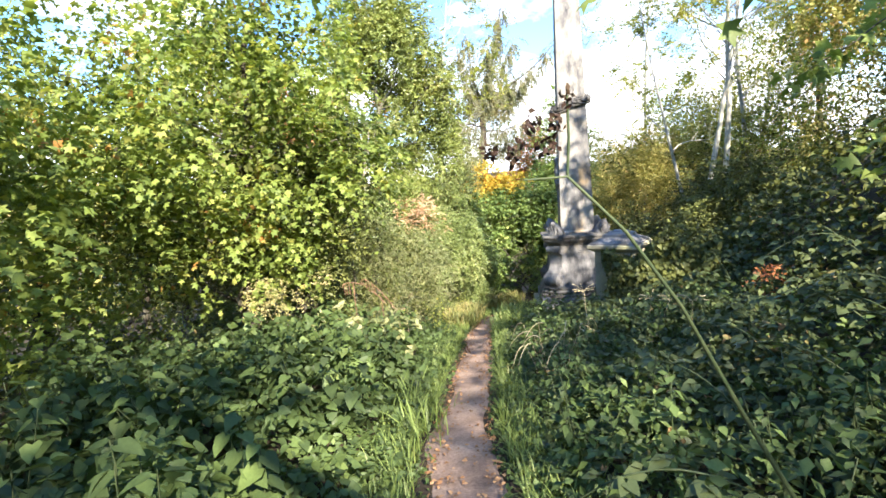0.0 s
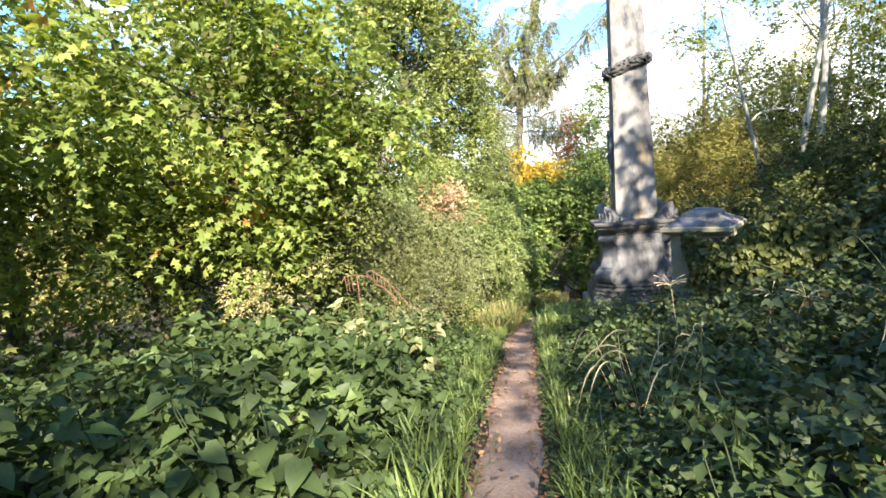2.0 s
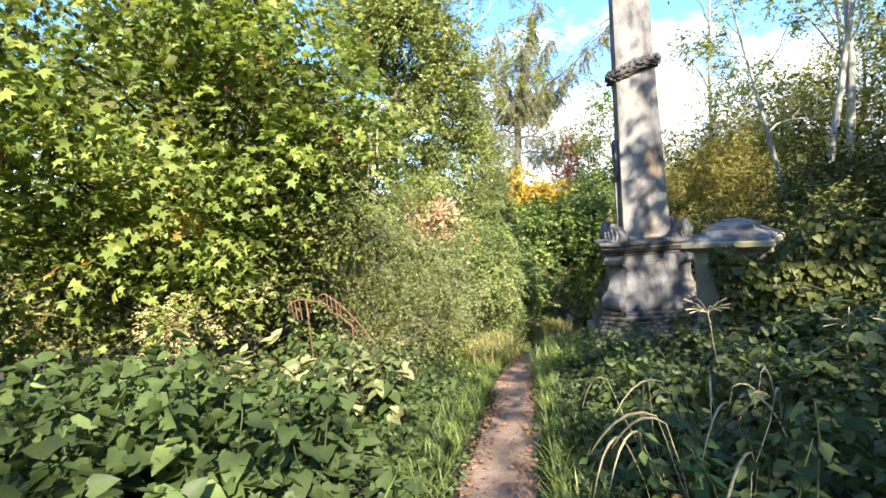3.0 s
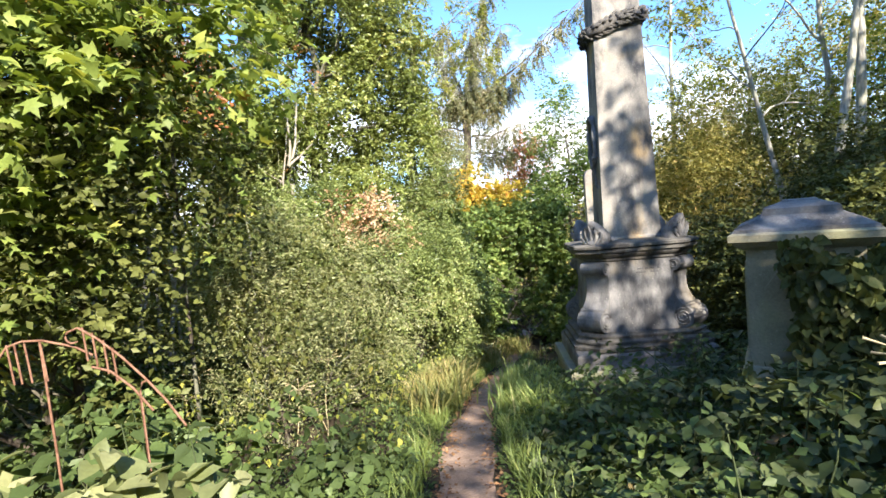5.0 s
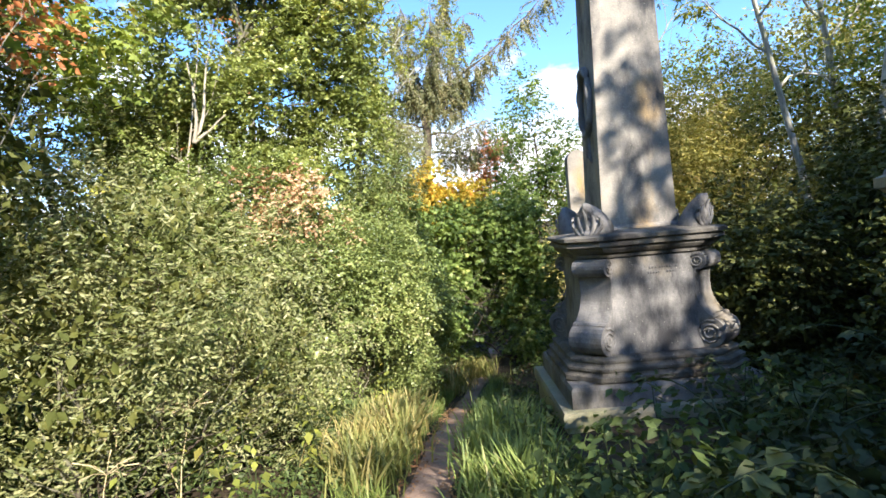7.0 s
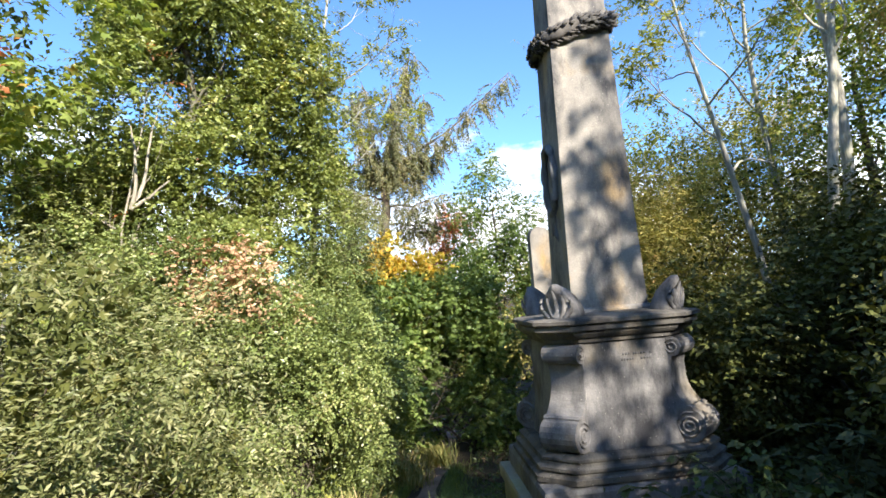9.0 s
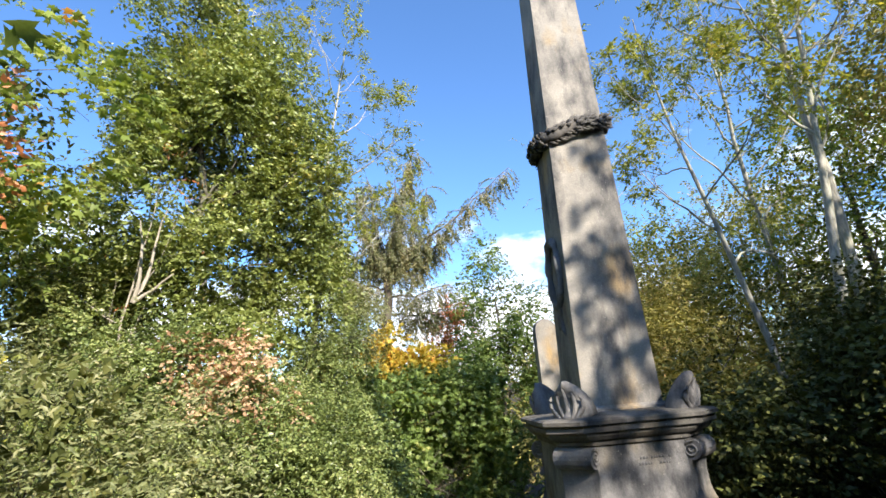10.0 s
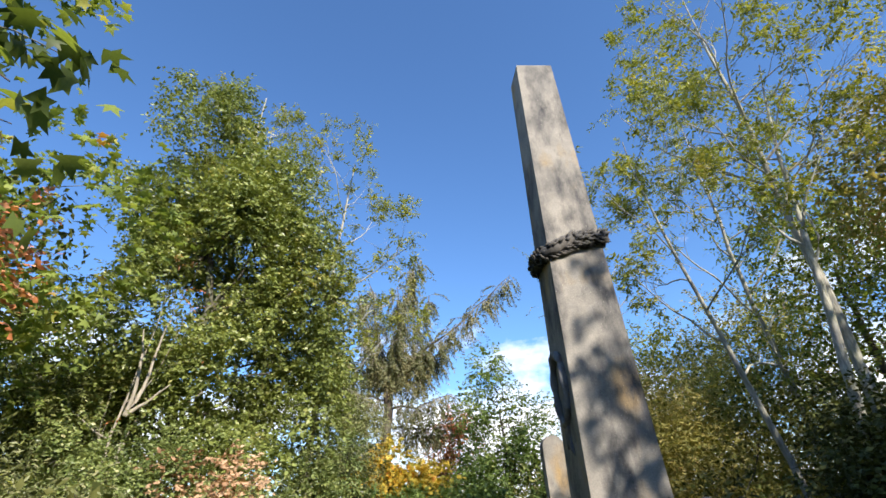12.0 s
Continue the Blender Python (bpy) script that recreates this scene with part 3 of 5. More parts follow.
# the wreath that hangs round the shaft
rng = np.random.default_rng(11)
WZ, WH = 3.24, 0.41
n = 72
a = np.linspace(0, 2 * np.pi, n, endpoint=False)
sq = np.maximum(np.abs(np.cos(a)), np.abs(np.sin(a)))
ring = np.stack([np.cos(a) / sq ** 0.85 * WH, np.sin(a) / sq ** 0.85 * WH, WZ + 0.26 * np.cos(a) / sq ** 0.85 * WH + 0.02 * np.cos(4 * a)], -1)
pts = np.concatenate([ring, ring[:2]])
rad = 0.075 + 0.012 * np.sin(np.arange(n + 2) * 1.9)
wreath = link("wreath", mesh_of("wreath", *tubes([(pts, rad)], 8)), WREATH, obelisk, "blackened carved laurel wreath", True)
m = 520
pick = rng.integers(0, n, m)
tang = unit(np.roll(ring, -1, 0) - ring)[pick]
rd = rand_dirs(m, rng)
rd = unit(rd - tang * np.sum(rd * tang, -1, keepdims=True))
link("laurel_leaf", leaves("laurel_leaf", ring[pick] + rd * 0.06, tang * 0.9 + rd * 0.55, rd, rng.uniform(0.09, 0.15, m),
     (np.array([(0, 0, 0), (0.24, 0.4, 0.12), (0, 1, 0.0), (-0.24, 0.4, 0.12), (0, 0.5, 0.22), (0, 0.45, -0.1)]), np.array([(0, 1, 4), (1, 2, 4), (2, 3, 4), (3, 0, 4), (0, 5, 1), (1, 5, 2), (2, 5, 3), (3, 5, 0)]))), WREATH, wreath)

# laurel oval with a ribbon on the left face of the shaft
mx = -(SB - 0.034)
oval = [(mx - 0.03, 0.02 + 0.24 * math.cos(s), 1.50 + 0.40 * math.sin(s)) for s in np.linspace(0, 6.283, 34)]
link("medallion", mesh_of("medallion", *tubes([(oval, [0.045 + 0.01 * math.sin(i * 1.3) for i in range(34)]),
     ([(mx - 0.02, -0.05 + 0.05 * math.sin(4 * s), 1.12 - 0.36 * s) for s in np.linspace(0, 1, 8)], [0.03] * 7 + [0.01]),
     ([(mx - 0.02, 0.10 - 0.04 * math.sin(4 * s), 1.12 - 0.28 * s) for s in np.linspace(0, 1, 8)], [0.028] * 7 + [0.01])], 7)), STONE_DARK, obelisk, "carved oval garland with ribbon ends", True)

# the worn inscription: rows of short cut marks
def cut_mark(u, z, w, y):
    V = [(u, y, z), (u + w, y, z), (u + w, y, z + 0.026), (u, y, z + 0.026), (u, y + 0.03, z), (u + w, y + 0.03, z), (u + w, y + 0.03, z + 0.026), (u, y + 0.03, z + 0.026)]
    return mesh_of("cut_mark", V, [(0, 1, 2, 3), (4, 5, 1, 0), (3, 2, 6, 7), (1, 5, 6, 2), (4, 0, 3, 7)])


for row in range(15):
    z = -0.52 - row * 0.055
    u = -0.02 - 0.05 * rng.uniform(0, 1)
    end = 0.24 + 0.1 * rng.uniform(-1, 0.6)
    while u < end:
        w = rng.uniform(0.012, 0.03)
        if rng.uniform() > 0.25:
            link("cut_mark", cut_mark(u, z, w, -0.749 - 0.022 * max(0.0, min(1.0, (-0.9 - z) / 0.35))), CUT, obelisk)
        u += w + 0.008

# ---- the pillar tomb beside the path, and the slab behind the obelisk ----
TX, TY = 3.56, 9.25
tomb = thing("pillar_tomb", "low sandstone pillar tomb with a hipped cap, half hidden by ivy", "tomb", (TX, TY, -0.12), -38)
part("plinth", worn(loft([square(0.43, -2.2), square(0.43, -1.0), square(0.40, -0.94)]), 0.02), STONE_PALE, tomb)
part("shaft", worn(loft([square(0.36, -0.95), square(0.36, -0.02)]), 0.03), STONE_PALE, tomb)
for k in range(4):
    p = part("panel", worn(loft([[(x, y, z) for x, z in ((-0.23, -0.85), (0.23, -0.85), (0.23, -0.30), (0.13, -0.15), (-0.13, -0.15), (-0.23, -0.30))] for y in (-0.385, -0.355)]), 0.008), STONE_PALE, tomb, "arched greenish stone panel")
    p.matrix_basis = pose(0, 0, 0, 0, 0, 90 * k)
part("cornice", loft([square(0.37, -0.03), square(0.42, 0.0), square(0.45, 0.03), square(0.47, 0.04), square(0.47, 0.09), square(0.44, 0.105)]), STONE_PALE, tomb)
part("cap", worn(loft([square(0.44, 0.10), square(0.43, 0.13), square(0.25, 0.22), square(0.24, 0.27), square(0.12, 0.31), square(0.11, 0.325)]), 0.008), STONE_DARK, tomb, "stepped hipped capstone, sunlit")

stele = thing("headstone", "tall narrow headstone with a shaped top, standing behind the obelisk", "headstone", (4.30, 15.6, 0), -6)
outline = [(-0.17, -3.4), (0.17, -3.4), (0.17, 0.80)] + arc(0.0, 0.84, 0.17, -5, 185, 11) + [(-0.17, 0.80)]
bm = outline_prism(outline, 0.16)
part("slab", worn(bm, 0.012), STONE, stele)

# ---- rusty grave railing among the left undergrowth ----
railing = thing("grave_railing", "bent rusty iron grave railing sunk in the undergrowth", "railing", (0, 0, 0))


def rod(name, pts, r, parent, mat=RUST):
    return link(name, mesh_of(name, *tubes([(pts, [r] * len(pts))], 6)), mat, parent, smooth=True)


# two bent panels, one with a curled end
rod("top_rail", [(-1.12, 7.9, -0.04), (-1.09, 7.9, -0.03), (-1.01, 7.9, -0.09), (-0.91, 7.9, -0.19), (-0.82, 7.9, -0.30), (-0.74, 7.9, -0.41), (-0.66, 7.9, -0.55)], 0.006, railing)
rod("curl", [(-1.12 - 0.03 * math.sin(s), 7.9, -0.07 + 0.03 * math.cos(s)) for s in np.linspace(0, 3.8, 9)], 0.005, railing)
rod("low_rail", [(-1.05, 7.9, -0.22), (-0.97, 7.9, -0.25), (-0.88, 7.9, -0.34), (-0.80, 7.9, -0.46)], 0.006, railing)
for x, z in ((-1.07, -0.04), (-1.03, -0.07), (-0.985, -0.11), (-0.95, -0.15)):
    rod("bar", [(x, 7.9, z + 0.01), (x + 0.004, 7.9, z - 0.08), (x + 0.006, 7.9, z - 0.15)], 0.005, railing)
rod("post", [(-0.81, 7.9, -0.31), (-0.835, 7.9, -0.32), (-0.85, 7.9, -0.36), (-0.85, 7.9, -1.5)], 0.006, railing)
rod("top_rail", [(-1.47, 7.92, -0.14), (-1.43, 7.92, -0.09), (-1.36, 7.92, -0.07), (-1.27, 7.92, -0.075), (-1.13, 7.92, -0.12), (-1.05, 7.92, -0.17)], 0.006, railing)
for x in (-1.43, -1.395, -1.35, -1.28):
    rod("bar", [(x, 7.92, -0.08), (x + 0.006, 7.92, -0.17), (x + 0.012, 7.92, -0.27)], 0.005, railing)
rod("post", [(-1.28, 7.92, -0.08), (-1.275, 7.92, -0.6), (-1.28, 7.92, -1.5)], 0.006, railing)


# ---- plants ----
def crown(name, parent, blobs, n, per, length, size, shape, mat, seed, shell=0.45, gap=-0.35, droop=0.25, flat=0.6, label="", grain=1.6, tufts=12):
    rng = np.random.default_rng(seed)
    P, D = in_blobs(clumps(blobs, rng, tufts), n, rng, shell, gap, grain, seed)
    return link(name, leaves(name, *sprays(P, D, per, length, size, rng, droop, flat), shape), mat, parent, label)


def skeleton_to(parent, name, base, blobs, radius, mat, seed, stems=1, per_blob=3, sides=7):
    """Trunk or stems from base, with limbs that reach into each blob of the crown."""
    rng = np.random.default_rng(seed)
    lines = []
    base = np.array(base, float)
    C = np.array([b[:3] for b in blobs])
    top = C[np.argmax(C[:, 2])]
    for s in range(stems):
        goal = top if stems == 1 else C[s % len(C)]
        start = base + np.array([*(rng.normal(size=2) * 0.15 * (stems > 1)), 0])
        n = 10
        w = np.linspace(0, 1, n)[:, None]
        pts = start + (goal - start) * w + 0.05 * np.linalg.norm(goal - start) * rng.normal(size=(n, 3)) * (w * (1 - w)) * 1.5
        pts[0, 2] -= 0.3
        lines.append((pts, radius * np.linspace(1.0, 0.25, n) * (1 if stems == 1 else rng.uniform(0.6, 1))))
        for b in blobs:
            for k in range(per_blob):
                i = int(np.clip(np.searchsorted(pts[:, 2], b[2] - b[5] * rng.uniform(0.2, 0.9)), 2, n - 2))
                goal2 = np.array(b[:3]) + rand_dirs(1, rng)[0] * np.array(b[3:6]) * 0.8
                m = 7
                v = np.linspace(0, 1, m)[:, None]
                seg = pts[i] + (goal2 - pts[i]) * v + 0.06 * np.linalg.norm(goal2 - pts[i]) * rng.normal(size=(m, 3)) * v
                lines.append((seg, lines[0][1][i] * 0.45 * np.linspace(1, 0.15, m)))
    for k, line in enumerate(lines):
        link("trunk" if k == 0 else "limb", mesh_of("limb", *tubes([line], sides if k == 0 else 5)), mat, parent, smooth=True)


def bush(name, label, category, base, blobs, n, per, length, size, shape, mat, seed, radius=0.04, stems=4, bark=BARK_DARK, group="", inner=420, inner_size=0.2, **kw):
    z = float(ground_z(*base))
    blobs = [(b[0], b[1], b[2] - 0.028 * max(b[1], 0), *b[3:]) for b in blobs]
    ob = thing(name, label, category, (0, 0, 0), group=group)
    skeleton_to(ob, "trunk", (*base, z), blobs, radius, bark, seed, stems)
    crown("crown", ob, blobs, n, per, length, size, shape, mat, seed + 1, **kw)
    # inner leaves, dark coloured to stand for the hollow crown's shade
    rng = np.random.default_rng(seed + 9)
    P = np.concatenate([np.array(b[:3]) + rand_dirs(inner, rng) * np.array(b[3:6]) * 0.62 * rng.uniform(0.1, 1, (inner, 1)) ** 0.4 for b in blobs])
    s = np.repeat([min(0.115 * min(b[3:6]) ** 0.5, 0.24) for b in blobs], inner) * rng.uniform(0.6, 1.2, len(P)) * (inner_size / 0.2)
    link("inner_foliage", leaves("inner_foliage", P, rand_dirs(len(P), rng), rand_dirs(len(P), rng), s, OVATE), L_INNER, ob, "inner leaves coloured dark for the shade inside the crown")
    return ob


def cover(name, label, category, x_from, x_to, y0, y1, n, height, size, shape, mat, seed, tilt=0.75, edge=0.7, low=0.3, clear=()):
    """Low growth between two lines beside the path (metres off its middle): leaves on a lumpy canopy."""
    rng = np.random.default_rng(seed)
    y = rng.uniform(y0, y1, n)
    f = rng.uniform(0, 1, n)
    d = x_from + (x_to - x_from) * f
    x = way_x(y) + d
    keep = np.ones(n, bool)
    for cx, cy, r in clear:
        keep &= np.maximum(np.abs(x - cx), np.abs(y - cy)) > r
    x, y, d = x[keep], y[keep], d[keep]
    lump = 0.72 + 0.50 * rough_noise(np.stack([x, y, 0 * x], -1), 1.5, seed) + 0.28 * rough_noise(np.stack([x, y, 0 * x], -1), 4.0, seed + 1)
    h = height * np.clip(lump, 0.15, 1.5) * (0.25 + 0.75 * smooth_step(np.abs(d), abs(x_from) - 0.05, abs(x_from) + edge))
    z = ground_z(x, y) + h * (low + (1 - low) * rng.uniform(0, 1, len(x)) ** 0.5)
    P = np.stack([x, y, z], -1)
    yaw = rng.uniform(0, 2 * np.pi, len(x))
    D = np.stack([np.cos(yaw), np.sin(yaw), -0.35 + 0.45 * rng.normal(size=len(x))], -1)
    N = np.array([0, 0, 1.0]) + tilt * rng.normal(size=P.shape)
    ob = link(name, leaves(name, P, D, N, size * rng.uniform(0.5, 1.3, len(x)), shape), mat)
    return tagged(ob, label, category, kind="stuff")


def blades(name, label, category, xy, mat, lengths, seed, lean=0.45, kind="stuff", parent=None):
    rng = np.random.default_rng(seed)
    n = len(xy)
    P = np.stack([xy[:, 0], xy[:, 1], ground_z(xy[:, 0], xy[:, 1])], -1)
    yaw = rng.uniform(0, 2 * np.pi, n)
    out = np.stack([np.cos(yaw), np.sin(yaw), 0 * yaw], -1)
    D = np.array([0, 0, 1.0]) + lean * out * np.abs(rng.normal(size=(n, 1)))
    ob = link(name, leaves(name, P, D, -out + 0.1 * rng.normal(size=P.shape) + np.array([0, 0, 0.2]), lengths * rng.uniform(0.55, 1.2, n), BLADE), mat, parent)
    return tagged(ob, label, category, kind=kind) if not parent else ob


# low growth on both sides of the path
RB = (-0.7, 7.1, 0.6)
OB, TB, FB = (OX, OY, 1.28), (TX, TY, 0.5), (2.95, 11.9, 0.95)
cover("nettle_patch", "waist-high nettles and bindweed beside the path", "nettles", -0.42, -4.2, -1.5, 9.5, 21000, 0.85, 0.09, HEART, L_NETTLE, 21, edge=1.3)
cover("undergrowth", "dark low undergrowth under the trees", "undergrowth", -4.0, -11.0, -6.0, 16.0, 12000, 1.0, 0.10, HEART, L_BRAM, 22)
cover("undergrowth", "low undergrowth beside the way already walked", "undergrowth", -0.5, -4.0, -7.0, -1.5, 5000, 0.6, 0.10, HEART, L_BRAM, 36)
cover("undergrowth", "low undergrowth beside the way already walked", "undergrowth", 0.5, 6.0, -7.0, -1.5, 6000, 0.6, 0.10, HEART, L_BRAM, 37)
cover("low_herbs", "mixed low herbs along the path edge", "herbs", -0.24, -1.6, 1.0, 16.0, 13000, 0.26, 0.05, OVATE, L_NETTLE, 23, edge=0.6, low=0.1)
cover("low_herbs", "mixed low herbs along the path edge", "herbs", 0.24, 1.3, 1.0, 16.0, 13000, 0.24, 0.05, OVATE, L_NETTLE, 29, edge=0.6, low=0.1)
cover("bramble_patch", "tangled brambles covering the slope", "brambles", 0.50, 5.2, -1.5, 14.5, 47000, 0.55, 0.075, HEART, L_BRAM, 24, edge=1.3, clear=(OB, TB, FB))
cover("nettle_patch", "pale nettles among the brambles", "nettles", 0.45, 3.6, 0.6, 12.5, 11000, 0.66, 0.085, OVATE, L_NETTLE, 25, edge=1.0, clear=(OB, TB, FB))
cover("ivy_bank", "ivy and brambles covering the shaded bank", "ivy", 4.2, 12.5, -2.0, 22.0, 42000, 0.75, 0.10, HEART, L_DARK, 26, clear=(OB, TB))
cover("undergrowth", "low scrub beside the far path", "undergrowth", -0.8, -7.0, 16.5, 30.0, 12000, 0.5, 0.09, OVATE, L_BUSH, 27)
cover("undergrowth", "low scrub beside the far path", "undergrowth", 0.8, 8.0, 16.0, 30.0, 12000, 0.5, 0.09, OVATE, L_BRAM, 28)

rng = np.random.default_rng(31)
for side, n in ((-1, 4600), (1, 6200)):
    y = rng.uniform(1.2, 19.0, n)
    x = way_x(y) + side * (0.33 + np.abs(rng.normal(size=n)) * 0.22)
    blades("grass_verge", "long green grass along the path edge", "grass", np.stack([x, y], -1), L_GRASS, 0.22, 33 + side)
for (cx, cy), n, ln, mat, lab in (((0.72, 13.2), 1100, 0.55, L_STRAW, "tall straw-coloured grass tuft beside the path"), ((0.55, 12.3), 700, 0.45, L_STRAW, "tall straw-coloured grass tuft beside the path"),
                                  ((0.95, 14.6), 800, 0.5, L_STRAW, "tall straw-coloured grass tuft beside the path"), ((-0.32, 4.6), 220, 0.36, L_GRASS, "arching sedge tuft beside the path"),
                                  ((2.35, 18.7), 500, 0.5, L_STRAW, "tall straw-coloured grass tuft beside the path"), ((3.2, 20.2), 600, 0.45, L_STRAW, "tall straw-coloured grass tuft beside the path"),
                                  ((1.95, 12.4), 900, 0.45, L_GRASS, "lush green grass tuft by the monument"), ((1.7, 11.2), 800, 0.4, L_GRASS, "lush green grass tuft by the monument")):
    xy = np.array([cx, cy]) + rng.normal(size=(n, 2)) * np.array([0.16, 0.42])
    blades("grass_tuft", lab, "grass", xy, mat, ln, int(cy * 10), 0.45)

n = 2200
y = rng.uniform(1, 17, n)
x = way_x(y) + np.where(rng.uniform(size=n) < 0.5, 1, -1) * (0.26 - np.abs(rng.normal(size=n)) * 0.10)
P = np.stack([x, y, ground_z(x, y) + 0.035], -1)
link("fallen_leaves", leaves("fallen_leaves", P, np.stack([rng.normal(size=n), rng.normal(size=n), 0.1 * rng.normal(size=n)], -1), np.array([0, 0, 1.0]) + 0.3 * rng.normal(size=(n, 3)), rng.uniform(0.02, 0.055, n), OVATE), L_BROWN)
tagged(bpy.data.objects["fallen_leaves"], "scattered dry brown leaves on the path", "leaves", kind="stuff")


def G(x, y, dz=0.0):
    return float(ground_z(x, y)) + dz


# left side: big sycamore close to the path
bush("sycamore_tree", "spreading sycamore with yellowing broad leaves, dark inside", "tree", (-3.6, 9.4),
     [(-3.3, 8.6, 2.6, 2.0, 1.6, 1.5), (-2.0, 9.2, 2.9, 1.5, 1.3, 1.6), (-4.6, 7.6, 2.9, 1.8, 1.8, 1.6), (-3.0, 9.6, 4.5, 2.2, 1.8, 1.4), (-5.5, 8.5, 1.2, 1.6, 1.6, 1.3), (-3.6, 8.8, 0.9, 1.6, 1.2, 1.0)],
     3300, 7, 0.5, 0.105, PALM, L_SYC, 41, radius=0.16, stems=1, shell=0.4, droop=0.3, flat=1.0, tufts=18)
bush("sycamore_tree", "sycamore overhanging the undergrowth with broad leaves", "tree", (-6.5, 4.0),
     [(-5.2, 4.6, 2.6, 1.7, 1.9, 1.6), (-6.3, 6.2, 3.2, 1.8, 1.9, 2.0), (-5.5, 3.2, 3.8, 1.7, 1.8, 1.4), (-5.6, 5.4, 0.9, 1.4, 1.8, 1.0)],
     2300, 7, 0.5, 0.105, PALM, L_SYC, 43, radius=0.15, stems=1, shell=0.4, droop=0.3, flat=1.0, tufts=18)
bush("elder_bush", "dark glossy bush below the sycamore", "bush", (-2.6, 9.9),
     [(-2.2, 9.4, 0.7, 0.9, 0.8, 1.4), (-5.2, 10.4, 0.2, 1.3, 1.0, 1.5), (-2.0, 9.9, 1.8, 1.0, 0.9, 1.2)], 2200, 8, 0.35, 0.075, OVATE, L_DARK, 45, radius=0.05)
bush("willow_bush", "pale grey-green bush beside the path", "bush", (-1.2, 11.2),
     [(-1.25, 11.1, -0.5, 0.85, 0.7, 1.1), (-0.7, 11.6, 0.2, 0.9, 0.8, 1.0), (-1.5, 11.5, 0.5, 0.8, 0.7, 0.9), (-0.3, 12.6, -0.9, 0.8, 0.8, 1.1)], 4200, 8, 0.28, 0.048, NARROW, L_GREY, 47, radius=0.03)

# left side: the great privet thicket and trees behind
TH = [((-0.9, 15.2), [(-1.0, 15.2, -0.3, 1.5, 1.2, 1.9), (-2.0, 15.5, 0.2, 1.4, 1.2, 1.4)]), ((0.2, 16.4), [(0.1, 16.4, -0.6, 1.25, 1.1, 2.2), (0.6, 16.9, -1.6, 0.9, 0.9, 1.6)]),
      ((-2.7, 14.6), [(-2.8, 14.6, -0.9, 1.4, 1.1, 1.5), (-1.6, 14.2, -1.5, 1.3, 0.9, 1.2)]), ((0.9, 18.4), [(0.9, 18.6, -1.6, 1.1, 1.1, 2.0), (0.6, 18.6, 0.3, 1.2, 1.2, 1.6)]), ((-4.6, 14.8), [(-4.6, 14.8, -0.9, 1.5, 1.2, 1.6), (-5.6, 13.8, -0.6, 1.4, 1.2, 1.5)])]
for k, (base, blobs) in enumerate(TH):
    bush("privet_thicket", "dense sunlit green thicket with small glossy leaves", "bush", base, blobs, 9000, 9, 0.30, 0.056, OVATE, L_BUSH, 51 + 2 * k, radius=0.04, group="thicket beside the path", shell=0.25, gap=-0.45, grain=3.0, tufts=14)
bush("low_bush", "low leafy bush sunlit at the edge of the thicket", "bush", (-1.4, 12.8), [(-1.5, 12.9, -1.7, 1.3, 0.8, 0.75), (-0.2, 13.6, -2.0, 0.7, 0.6, 0.6), (-2.8, 12.4, -1.5, 1.2, 0.9, 0.8)], 2400, 7, 0.25, 0.08, OVATE, L_NETTLE, 63, radius=0.03)
bush("holm_oak", "tall ivy-clad evergreen tree with small olive-green leaves", "tree", (-1.6, 18.2),
     [(-1.5, 18.2, 8.2, 1.3, 1.4, 2.6), (-1.0, 18.2, 4.6, 1.9, 1.7, 2.4), (-1.4, 18.0, 2.2, 2.4, 1.5, 2.0), (-3.2, 18.4, 3.0, 1.4, 1.4, 2.2), (-2.6, 18.4, 5.6, 1.2, 1.4, 2.0), (0.1, 18.6, 4.4, 1.2, 1.2, 2.4), (0.2, 18.8, 2.4, 1.2, 1.2, 1.8), (-0.9, 18.3, 6.5, 1.5, 1.5, 1.8)],
     15000, 9, 0.36, 0.09, OVATE, L_TREE, 65, radius=0.16, stems=1, shell=0.25, gap=-0.5, grain=2.4, tufts=14)


